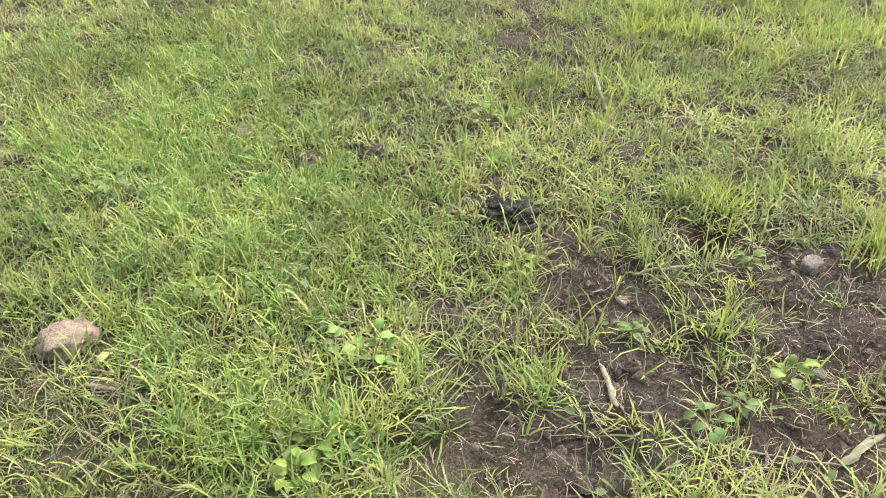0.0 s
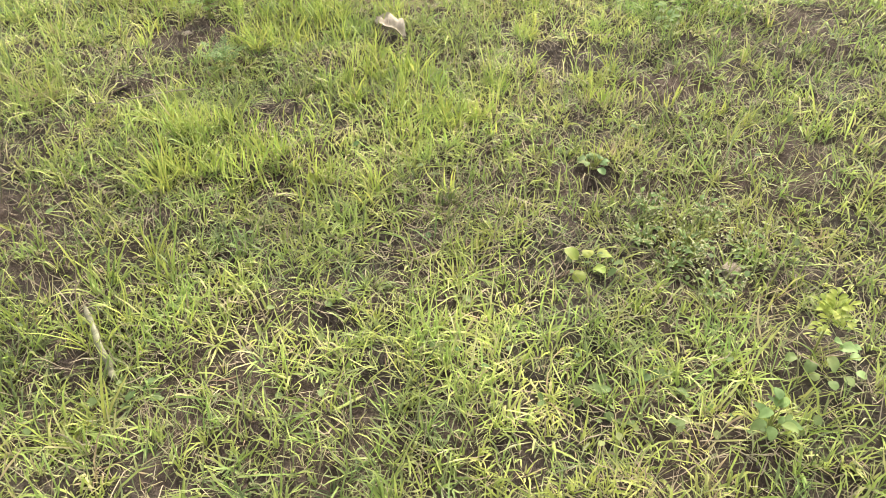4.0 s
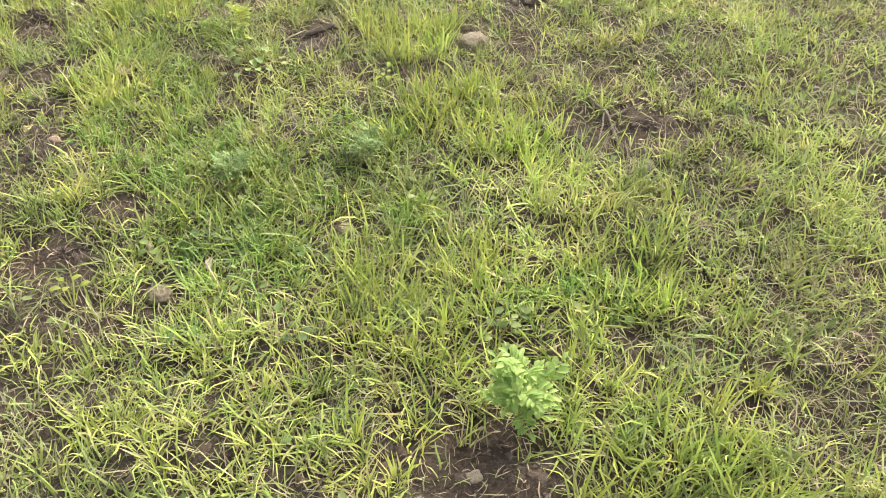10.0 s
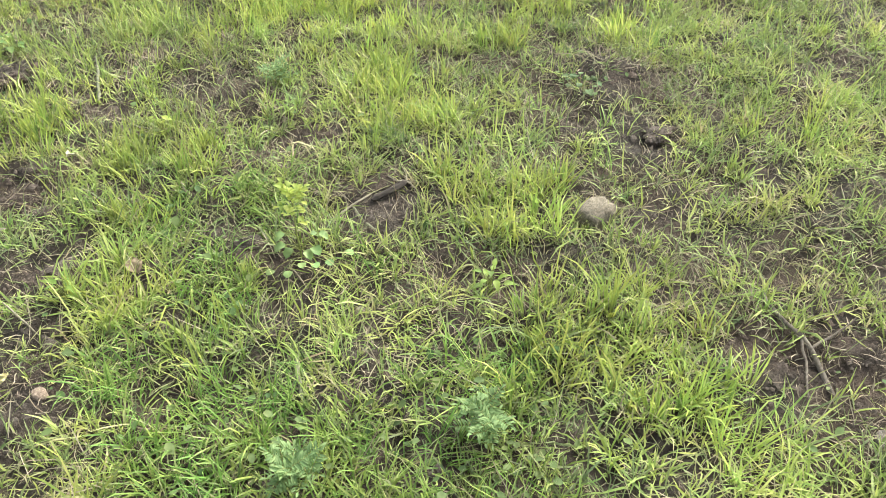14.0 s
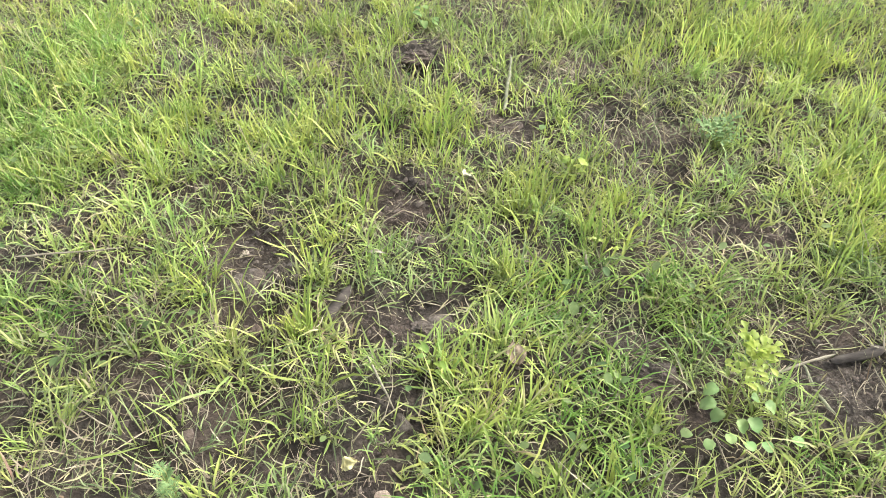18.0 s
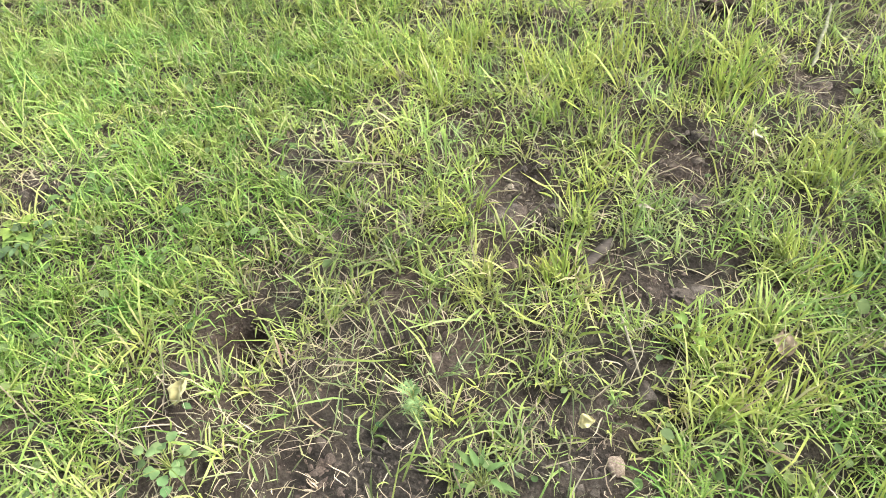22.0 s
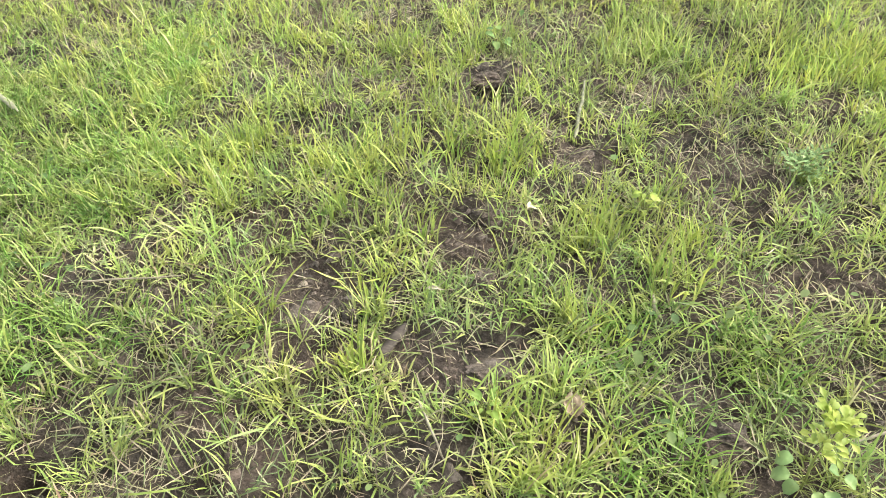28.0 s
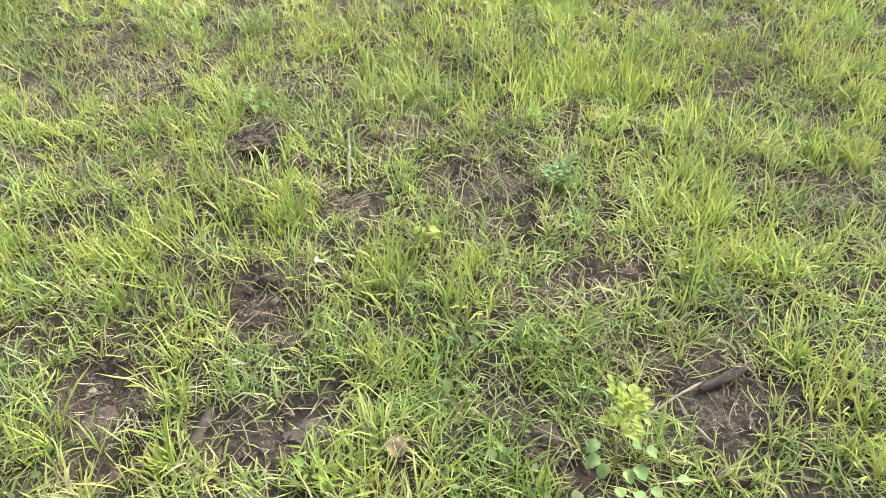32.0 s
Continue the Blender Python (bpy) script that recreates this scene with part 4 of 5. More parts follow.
def leaf(length, width, shape="oval", fold=0.25, curl=0.3, crumple=0.0, seed=0, rows=7, cols=5):
    """A leaf along +x with a folded midrib and a drooping tip."""
    s = np.linspace(0, 1, rows)
    w = {"oval": np.sin(np.pi * s**0.85) ** 0.7, "round": np.sqrt(np.clip(1 - (2 * s - 1) ** 2, 0, 1)) ** 0.8, "lance": np.sin(np.pi * s**0.6) ** 1.2,
         "lobed": np.sin(np.pi * s**1.1) ** 0.5 * (0.78 + 0.22 * np.cos(s * 16)), "spoon": np.sin(np.pi * s**1.7) ** 0.8}[shape]
    w[0], w[-1] = max(w[0], 0.08), max(w[-1], 0.03)
    v = np.linspace(-1, 1, cols)
    ss, vv = np.meshgrid(s, v, indexing="ij")
    ww = w[:, None] * width / 2
    z = np.abs(vv) * ww * fold + 0.3 * length * ss * (1 - ss) - curl * length * ss**2
    p = np.stack([ss * length, vv * ww, z], 2)
    if crumple:
        r = np.random.RandomState(seed)
        p += r.normal(0, crumple * width, p.shape) * np.array([0.5, 0.7, 1.0])
        if rows > 12:
            p[1:-1, 1:-1] = (p[1:-1, 1:-1] + p[:-2, 1:-1] + p[2:, 1:-1] + p[1:-1, :-2] + p[1:-1, 2:]) / 5
            for edge in (p[:, 0], p[:, -1]):
                for _ in range(2):
                    edge[1:-1] = (edge[:-2] + edge[1:-1] + edge[2:]) / 3
            p[..., 2] += 0.12 * width * np.sin(ss * 9 + seed) * np.cos(vv * 4 + ss * 5)
    return grid(p, np.stack([vv * 0.5 + 0.5, 0.35 + 0.4 * ss], 2))


def tube(points, radii, sides=6):
    p = np.array(points, float)
    r = np.broadcast_to(np.asarray(radii, float), (len(p),))
    d = np.gradient(p, axis=0)
    d /= np.linalg.norm(d, axis=1)[:, None] + 1e-9
    up = np.where(np.abs(d[:, 2:3]) > 0.9, np.array([[1.0, 0, 0]]), np.array([[0, 0, 1.0]]))
    a = np.cross(d, up)
    a /= np.linalg.norm(a, axis=1)[:, None]
    b = np.cross(d, a)
    t = np.linspace(0, 2 * np.pi, sides + 1)
    ring = p[:, None] + r[:, None, None] * (np.cos(t)[None, :, None] * a[:, None] + np.sin(t)[None, :, None] * b[:, None])
    u = np.stack(np.broadcast_arrays(t[None] / 6.3, np.linspace(0.3, 0.7, len(p))[:, None]), 2)
    return grid(ring, u)


def curve_points(a, b, n=7, wobble=0.1, sag=0.0, seed=0):
    r = np.random.RandomState(seed)
    a, b = np.array(a, float), np.array(b, float)
    s = np.linspace(0, 1, n)[:, None]
    length = np.linalg.norm(b - a)
    off = np.cumsum(r.normal(0, wobble * length / n, (n, 3)), 0)
    off -= off[0] + s * (off[-1] - off[0])
    return a + s * (b - a) + off + np.array([0, 0, sag * length]) * 4 * s * (1 - s)


def put(name, data, mat, parent=None, label="", smooth=True):
    me = raw_mesh(name, *data, smooth=smooth)
    me.materials.append(mat)
    ob = new(name, me)
    if parent is not None:
        ob.parent = parent
    return tagged(ob, label)


def base(name, x, y, label, category, group="", z=0.0):
    ob = tagged(new(name), label, category, group)
    ob.location = (x, y, height(x, y) + z)
    return ob


def turned(x, y, z, yaw, pitch=0.0, roll=0.0):
    """At a place, +x turned to yaw and raised by pitch, in degrees."""
    return pose(x, y, z, 0, 0, yaw) @ pose(0, 0, 0, 0, -pitch, 0) @ pose(0, 0, 0, roll, 0, 0)


LEAFLETS = {}


def compound_leaf(length, pairs, leaflet, width, shape, mat, parent, m, seed=0, droop=0.3):
    """One compound leaf under its weed: a rib with pairs of leaflets and one at its end."""
    r = np.random.RandomState(seed)
    s = np.linspace(0, 1, 6)
    rib = np.stack([s * length, 0 * s, 0.35 * length * s - droop * length * s**2], 1)
    ob = put("leaf", moved(tube(rib, np.linspace(0.0011, 0.0005, 6), 4), m), STEM, parent)
    key = (leaflet, width, shape, mat.name)
    if key not in LEAFLETS:
        me = raw_mesh("leaflet", *leaf(leaflet, width, shape, 0.3, 0.2, rows=5))
        me.materials.append(mat)
        LEAFLETS[key] = me
    spots = [(1.0, 0.0, 5.0, 0.0, 1.0)]
    for k in range(pairs):
        q = (k + 0.8) / (pairs + 0.5)
        for side in (1, -1):
            size = (0.65 + 0.5 * math.sin(math.pi * q)) * r.uniform(0.85, 1.15)
            spots.append((q, side * r.uniform(48, 72), r.uniform(5, 30), r.uniform(-15, 15), size))
    for q, yaw, pitch, roll, size in spots:
        one = new("leaflet", LEAFLETS[key])
        one.parent = ob
        one.matrix_local = m @ turned(q * length, 0, 0.35 * length * q - droop * length * q * q, yaw, pitch, roll) @ Matrix.Scale(size, 4)
    return ob


def feathery_weed(x, y, tall, reach, stems, mat, label, seed=0, pairs=5, leaflet=0.022, width=0.009, name="feathery_weed"):
    r = np.random.RandomState(seed)
    ob = base(name, x, y, label, "weed", "weeds")
    for k in range(stems):
        yaw = k * 360 / stems + r.uniform(-25, 25)
        lean = r.uniform(0.1, 0.7) * reach
        top = (lean * math.cos(radians(yaw)), lean * math.sin(radians(yaw)), tall * r.uniform(0.55, 0.95))
        put("stem", tube(curve_points((0, 0, -0.01), top, 6, 0.1, 0, seed * 31 + k), np.linspace(0.0022, 0.001, 6), 5), STEM, ob)
        for j in range(4):
            q = (0.4, 0.62, 0.82, 1.0)[j]
            m = turned(top[0] * q, top[1] * q, top[2] * q, yaw + r.uniform(-80, 80) + 140 * j, r.uniform(0, 45))
            compound_leaf(reach * r.uniform(0.6, 0.95) * (1.1 - 0.4 * q), pairs, leaflet, width, "lance" if width < 0.006 else "lobed", mat, ob, m, seed * 7 + k * 5 + j)
    return ob


def broad_weed(name, x, y, tall, leaves, length, width, shape, mat, label, seed=0, flat=20, reach=1.0):
    """Stalked leaves from one root."""
    r = np.random.RandomState(seed)
    ob = base(name, x, y, label, "weed", "weeds")
    for k in range(leaves):
        yaw = k * 137.5 + r.uniform(-20, 20)
        out, up = length * reach * r.uniform(0.25, 0.8), tall * r.uniform(0.35, 1.0)
        tip = (out * math.cos(radians(yaw)), out * math.sin(radians(yaw)), up)
        put("stalk", tube(curve_points((0, 0, -0.005), tip, 5, 0.08, 0.05, seed * 13 + k), (0.0018, 0.0016, 0.0014, 0.0012, 0.001), 5), STEM, ob)
        size = r.uniform(0.75, 1.15)
        put("leaf", moved(leaf(length * size, width * size, shape, 0.2, 0.25, 0.02, seed + k), turned(*tip, yaw + r.uniform(-25, 25), r.uniform(-5, 35) + 20 - flat)), mat, ob)
    return ob


# tall weed with yellow-green compound leaves above and round leaves near the soil
def yellow_weed(x, y, tall, label, seed):
    r = np.random.RandomState(seed)
    ob = base("yellow_green_weed", x, y, label, "weed", "weeds")
    main = curve_points((0, 0, -0.01), (0.0, 0.0, tall), 8, 0.05, 0, seed)
    put("stem", tube(main, np.linspace(0.0032, 0.0015, 8), 6), STEM, ob)
    for k in range(11):
        q = (0.5, 0.66, 0.8, 0.88, 0.92, 0.95, 0.97, 0.98, 0.99, 1.0, 1.0)[k]
        p = main[round(q * 7)]
        compound_leaf((0.022 if q < 0.7 else 0.04) * r.uniform(0.8, 1.15), 2 if q < 0.7 else 3, 0.018 if q < 0.7 else 0.023, 0.011 if q < 0.7 else 0.013, "spoon", WEED_YELLOW, ob,
                      turned(*p, k * 137.5, -10 + 60 * max(0.0, q - 0.6) / 0.4 * r.uniform(0.2, 1.2)), seed + k, 0.35)
    for k in range(7):
        yaw = (200, 165, 230, -20, -50, 15, -75)[k] + r.uniform(-10, 10)
        out = r.uniform(0.03, 0.06)
        tip = (out * math.cos(radians(yaw)), out * math.sin(radians(yaw)), tall * r.uniform(0.2, 0.42))
        put("stalk", tube(curve_points(main[1], tip, 5, 0.05, 0.1, seed + 50 + k), 0.0013, 5), STEM, ob)
        wide = r.uniform(0.85, 1.2)
        put("basal_leaf", moved(leaf(0.031 * wide, 0.028 * wide, "round", 0.3, 0.35, 0.03, seed + k), turned(*tip, yaw + r.uniform(-30, 30), r.uniform(-25, 15))), WEED_BLUE, ob, "round blue-green lower leaf")
    for k in range(6):
        yaw = 210 + 24 * k
        out = r.uniform(0.05, 0.13)
        tip = (out * math.cos(radians(yaw)), out * math.sin(radians(yaw)), r.uniform(0.015, 0.035))
        put("stalk", tube(curve_points((0, 0, 0), tip, 5, 0.05, 0.1, seed + 70 + k), 0.001, 4), STEM, ob)
        put("basal_leaf", moved(leaf(0.026, 0.024, "round", 0.15, 0.15), turned(*tip, yaw, r.uniform(-5, 20))), WEED_BLUE, ob, "small round leaf close to the soil")
    return ob


def sprig_weed(x, y, tall, reach, label, seed):
    """Thin branching stalks with tiny pale flower heads."""
    r = np.random.RandomState(seed)
    ob = base("flowering_weed", x, y, label, "weed", "weeds")
    for k in range(9):
        yaw = k * 40 + r.uniform(-15, 15)
        lean = reach * r.uniform(0.4, 1.0)
        top = np.array((lean * math.cos(radians(yaw)), lean * math.sin(radians(yaw)), tall * r.uniform(0.5, 1.0)))
        pts = curve_points((0, 0, 0), top, 6, 0.1, 0.1, seed * 17 + k)
        put("stalk", tube(pts, np.linspace(0.0016, 0.0008, 6), 4), STEM, ob)
        heads = []
        for j in range(6):
            c = pts[2 + j % 4] + r.normal(0, 0.016, 3)
            heads += [moved(leaf(0.006, 0.0035, "oval", 0.2, 0.1, rows=4), turned(*c, r.uniform(0, 360), r.uniform(0, 60))) for _ in range(3)]
        tagged(put("flower_head", joined(heads), FLOWER, ob), "tiny pale greenish-white flowers", kind="stuff")
        for j in range(2):
            put("leaf", moved(leaf(0.03, 0.012, "lance", 0.2, 0.3), turned(*pts[1 + j], yaw + 60 - 120 * j, 20)), WEED_PALE, ob)
    return ob


def rock_mesh(name, sx, sy, sz, mat, seed, rough=0.25, boxy=0.0, detail=3):
    bm = bmesh.new()
    bmesh.ops.create_icosphere(bm, subdivisions=detail, radius=1.0)
    off = Vector((seed * 3.7, seed * 1.3, seed * 5.1))
    for v in bm.verts:
        c = v.co.copy()
        if boxy:
            m = max(abs(c.x), abs(c.y), abs(c.z))
            c = c.lerp(c / m * 0.85, boxy)
        f = 1 + rough * noise.noise(c * 1.3 + off) + rough * 0.6 * noise.noise(c * 3.1 + off) + rough * 0.3 * noise.noise(c * 7 + off) + rough * 0.25 * noise.noise(c * 15 + off)
        v.co = Vector((c.x * sx, c.y * sy, c.z * sz)) * f
    me = bpy.data.meshes.new(name)
    bm.to_mesh(me)
    bm.free()
    for poly in me.polygons:
        poly.use_smooth = True
    me.materials.append(mat)
    return me


def clod(name, x, y, sx, sy, sz, label, seed, yaw=0.0):
    """A crumbly lump of soil: cracked into grains, half sunk in the ground."""
    bm = bmesh.new()
    bmesh.ops.create_icosphere(bm, subdivisions=5, radius=1.0)
    off = Vector((seed * 3.7, seed * 1.3, seed * 5.1))
    for v in bm.verts:
        c = v.co.copy()
        near = noise.voronoi(c * 2.2 + off)[0]
        fine = noise.voronoi(c * 5.5 + off)[0]
        f = 0.85 + 0.5 * noise.noise(c * 1.2 + off) + 0.22 * min(near[1] - near[0], 0.5) + 0.1 * min(fine[1] - fine[0], 0.5) + 0.16 * noise.noise(c * 4 + off) + 0.1 * noise.noise(c * 12 + off)
        v.co = Vector((c.x * sx / 2, c.y * sy / 2, c.z * sz / 2)) * f
    me = bpy.data.meshes.new(name)
    bm.to_mesh(me)
    bm.free()
    me.materials.append(SOIL_LUMP)
    ob = new(name, me)
    ob.matrix_world = pose(x, y, height(x, y) - sz * 0.12, 0, 0, yaw)
    return tagged(ob, label, "clod")


def rock(name, x, y, sx, sy, sz, mat, label, category, seed, yaw=0.0, rough=0.25, boxy=0.0, sink=0.35, group="", tilt=0.0):
    ob = new(name, rock_mesh(name, sx / 2, sy / 2, sz / 2, mat, seed, rough, boxy, 4))
    ob.matrix_world = pose(x, y, height(x, y) - 0.006 + sz * (0.5 - sink), tilt, 0, yaw)
    return tagged(ob, label, category, group)


def stick(name, a, b, r0, r1, mat, label, category="stick", seed=0, lift=(0.004, 0.004), wobble=0.12, sag=0.0, flat=1.0, group="sticks and stalks"):
    """A stick from plan point a to plan point b."""
    za, zb = height(*a) + lift[0] + r0 * 0.8, height(*b) + lift[1] + r1 * 0.8
    mid = ((a[0] + b[0]) / 2, (a[1] + b[1]) / 2)
    ob = tagged(new(name), label, category, group)
    ob.location = (*mid, (za + zb) / 2)
    o = np.array(ob.location)
    pts = curve_points(np.array((*a, za)) - o, np.array((*b, zb)) - o, 9, wobble, sag, seed)
    rr = np.linspace(r0, r1, 9) * (1 + 0.08 * np.random.RandomState(seed).normal(0, 1, 9).clip(-1, 1))
    rr[0], rr[-1] = rr[0] * 0.5, rr[-1] * 0.4
    d = tube(pts, rr, 7)
    if flat != 1.0:
        d = (pts[:, None].repeat(8, 1).reshape(-1, 3) + (d[0] - pts[:, None].repeat(8, 1).reshape(-1, 3)) * np.array([1, 1, flat]), *d[1:])
    put("shaft", d, mat, ob)
    return ob, pts


def litter_leaf(name, x, y, length, width, mat, label, seed, yaw, pitch=8.0, crumple=0.08, shape="lobed", lift=0.015):
    ob = tagged(put(name, leaf(length, width, shape, 0.4, 0.15, crumple, seed, 19, 11), mat), label, "dead leaf", "fallen leaves")
    me = ob.data
    shift = Vector((-length / 2, 0, 0))
    for v in me.vertices:
        v.co += shift
    ob.matrix_world = turned(x, y, height(x, y) + lift, yaw, pitch)
    return ob


# ---- things along the first stretch ----
rock("dry_clod", -2.35, -2.99, 0.15, 0.12, 0.085, TAN_EARTH, "dry tan lump of earth with a dark pit", "clod", 3, 20, 0.32, 0.35, 0.25)
rock("dry_clod", -1.75, -2.03, 0.11, 0.09, 0.05, TAN_EARTH, "low pale tan lump of earth in grass", "clod", 4, 50, 0.3, 0.2)
clod("soil_clod", -1.32, -2.36, 0.161, 0.121, 0.063, "dark brown crumbly clod on bare soil", 5, 10)
clod("soil_clod", -1.58, -2.3, 0.138, 0.110, 0.054, "dark brown crumbly clod in thin grass", 6, 70)
dung = base("dung_heap", -1.05, -2.87, "black heap of old dung on bare soil", "dung")
for k, (dx, dy, dz, s) in enumerate(((-0.05, 0.02, 0.01, 0.045), (0.0, 0.03, 0.015, 0.05), (0.05, 0.0, 0.012, 0.045), (-0.03, -0.03, 0.005, 0.035), (0.03, -0.035, 0.0, 0.032), (0.075, 0.03, 0.0, 0.03), (-0.08, -0.01, 0.0, 0.028))):
    lump = new("lump", rock_mesh("lump", s * 1.1, s, s * 0.5, DUNG, 20 + k, 0.9, 0.2, 4))
    lump.parent, lump.location = dung, (dx, dy, dz)
stick("short_stick", (-1.05, -2.955), (-0.91, -2.945), 0.011, 0.009, BARK, "thick grey stick beside a dung heap", seed=3, lift=(0.012, 0.006))
rock("pale_chip", -0.88, -3.32, 0.032, 0.045, 0.014, PALE_STONE, "flat creamy stone chip on reddish soil", "stone", 8, 20, 0.2, 0.3, 0.2, "small stones")
rock("grey_stone", -0.32, -3.41, 0.075, 0.055, 0.045, GREY_STONE, "angular grey stone on dark soil", "stone", 9, 30, 0.25, 0.5, 0.25, "small stones")
rock("grey_stone", -0.57, -3.75, 0.04, 0.035, 0.03, GREY_STONE, "small grey-brown stone between weeds", "stone", 10, 10, 0.25, 0.3, 0.25, "small stones")
stick("pale_husk", (-1.06, -3.53), (-1.1, -3.69), 0.006, 0.008, PALE_WOOD, "pale curved dry husk lying on soil", "husk", 5, wobble=0.2, flat=0.6)
stick("flat_strip", (-0.7, -3.98), (-0.55, -3.95), 0.011, 0.009, DULL_STALK, "flat pale strip of dry stalk", "stalk", 6, flat=0.3)
stick("straw_stalk", (-0.96, -3.84), (-0.68, -4.0), 0.0028, 0.002, PALE_WOOD, "long thin pale straw stalk on soil", "stalk", 7, wobble=0.1)
stick("twig", (-0.8, -3.24), (-0.65, -3.28), 0.005, 0.004, PALE_WOOD, "pale curved twig on bare soil", "twig", 8, wobble=0.25)
stick("twig", (-0.62, -2.86), (-0.45, -2.95), 0.004, 0.003, BARK, "thin brown twig at a grass edge", "twig", 9)
stick("dry_stalk", (-0.38, -2.17), (-0.42, -2.37), 0.007, 0.009, DULL_STALK, "pale flat dry stalk leaning in grass", "stalk", 10, (0.06, 0.004), flat=0.6)
rock("pale_chip", -1.7, -3.23, 0.035, 0.025, 0.012, PALE_STONE, "small pale chip between grass blades", "stone", 11, 60, 0.2, 0.3, 0.2, "small stones")
broad_weed("lobed_weed", -0.67, -3.75, 0.08, 9, 0.036, 0.03, "lobed", WEED_GREEN, "young weed with broad bright lobed leaves", 31, 5)
broad_weed("pale_leaf_weed", -1.58, -3.34, 0.05, 6, 0.035, 0.022, "oval", WEED_PALE, "low weed with pale oval leaves", 32)
broad_weed("pale_leaf_weed", -0.93, -3.47, 0.03, 9, 0.028, 0.02, "round", WEED_PALE, "low creeping weed with pale round leaves on soil", 33)
broad_weed("pale_leaf_weed", -0.83, -3.78, 0.04, 8, 0.028, 0.019, "oval", WEED_PALE, "low creeping weed with pale round leaves on soil", 34)
broad_weed("pale_leaf_weed", -0.48, -3.34, 0.05, 9, 0.03, 0.02, "oval", WEED_PALE, "small leafy weed on dark soil", 35)
broad_weed("dark_leaf_weed", -1.86, -3.62, 0.06, 14, 0.04, 0.026, "oval", WEED_GREEN, "dark green leafy weed under tall grass", 36)
broad_weed("dark_leaf_weed", -1.98, -2.95, 0.07, 12, 0.035, 0.022, "oval", WEED_GREEN, "leafy green weed among dense grass", 37)
broad_weed("pale_leaf_weed", -1.12, -3.13, 0.05, 8, 0.035, 0.02, "lance", WEED_GREEN, "leafy green weed beside a dung heap", 38)

# ---- second stretch ----
rock("pale_clod", 0.95, -3.15, 0.06, 0.05, 0.04, PALE_STONE, "small pale stone among flowering weeds", "stone", 12, 0, 0.3, 0.2, 0.25, "small stones")
yellow_weed(0.8, -3.45, 0.17, "upright weed with yellow-green leaves and round lower leaves", 41)
broad_weed("round_leaf_weed", 0.665, -2.89, 0.045, 5, 0.042, 0.038, "round", WEED_YELLOW, "low weed with pale yellow-green round leaves", 42)
sprig_weed(0.92, -3.04, 0.14, 0.12, "thin branching weed with tiny pale flowers", 43)
sprig_weed(1.0, -2.84, 0.12, 0.11, "thin branching weed with tiny pale flowers", 44)
broad_weed("round_leaf_weed", 1.05, -2.6, 0.045, 12, 0.026, 0.024, "round", WEED_GLAUCOUS, "pale round-leaved weed beside a hollow", 45, 22, 2.2)
broad_weed("pale_leaf_weed", 1.98, -2.22, 0.12, 9, 0.04, 0.026, "oval", WEED_PALE, "pale green leafy weed in tall grass", 46)
broad_weed("pale_leaf_weed", 2.5, -1.9, 0.1, 14, 0.045, 0.03, "oval", WEED_PALE, "spreading pale green leafy weed", 47)
feathery_weed(0.73, -0.87, 0.24, 0.09, 8, WEED_FEATHER, "bushy bright green weed with frilled leaves", 48, 5, 0.026, 0.013)
feathery_weed(0.52, -1.31, 0.11, 0.08, 7, WEED_GLAUCOUS, "low pale green feathery weed", 49, 6, 0.016, 0.005)
litter_leaf("dead_leaf", 1.165, -1.505, 0.135, 0.105, DEAD_LEAF, "large crumpled pale dead leaf on grass", 51, -70, -12, 0.06, "oval", lift=0.045)
rock("pale_chip", 0.58, -0.95, 0.036, 0.03, 0.016, PALE_STONE, "small pale flake on bare soil", "stone", 13, 0, 0.2, 0.4, 0.2, "small stones")
rock("pale_chip", 0.66, -0.83, 0.02, 0.018, 0.014, PALE_STONE, "tiny pale stone on bare soil", "stone", 14, 0, 0.2, 0.2, 0.2, "small stones")
stick("long_stalk", (0.04, -1.26), (0.36, -1.46), 0.003, 0.002, PALE_WOOD, "long thin yellowish grass stalk lying down", "stalk", 15, (0.05, 0.06), 0.05)
rock("tan_stone", 0.07, -0.1, 0.072, 0.065, 0.045, BEIGE_STONE, "rounded flat tan stone in thin grass", "stone", 15, 0, 0.15, 0.1, 0.25, "small stones")
stick("pale_husk", (0.07, 0.15), (0.1, 0.0), 0.007, 0.009, PALE_WOOD, "flat pale dry husk lying in grass", "husk", 16, flat=0.5)
rock("pale_stone", 0.61, -0.05, 0.048, 0.04, 0.03, PALE_STONE, "small cream stone between grass blades", "stone", 16, 0, 0.2, 0.2, 0.25, "small stones")
rock("pale_stone", 0.67, 0.74, 0.03, 0.026, 0.02, PALE_STONE, "tiny cream pebble in grass", "stone", 17, 0, 0.2, 0.2, 0.25, "small stones")
stick("dry_stalk", (0.47, 0.65), (0.44, 0.49), 0.007, 0.005, DULL_STALK, "dry pale stalk lying in grass", "stalk", 18)
rock("tan_stone", 1.43, 0.785, 0.125, 0.1, 0.09, BEIGE_STONE, "rounded beige-grey stone resting in grass", "stone", 19, 20, 0.16, 0.45, 0.28)
feathery_weed(0.78, 0.22, 0.11, 0.075, 6, WEED_GLAUCOUS, "pale green feathery weed in grass", 52, 6, 0.02, 0.007)
feathery_weed(0.36, 0.28, 0.1, 0.075, 6, WEED_GLAUCOUS, "pale green feathery weed in grass", 53, 6, 0.02, 0.007)
fork, fork_pts = stick("forked_branch", (1.66, 0.33), (1.57, -0.02), 0.0045, 0.0075, WEATHERED, "grey forked dead branch on soil", "branch", 21, (0.02, 0.005), 0.14)
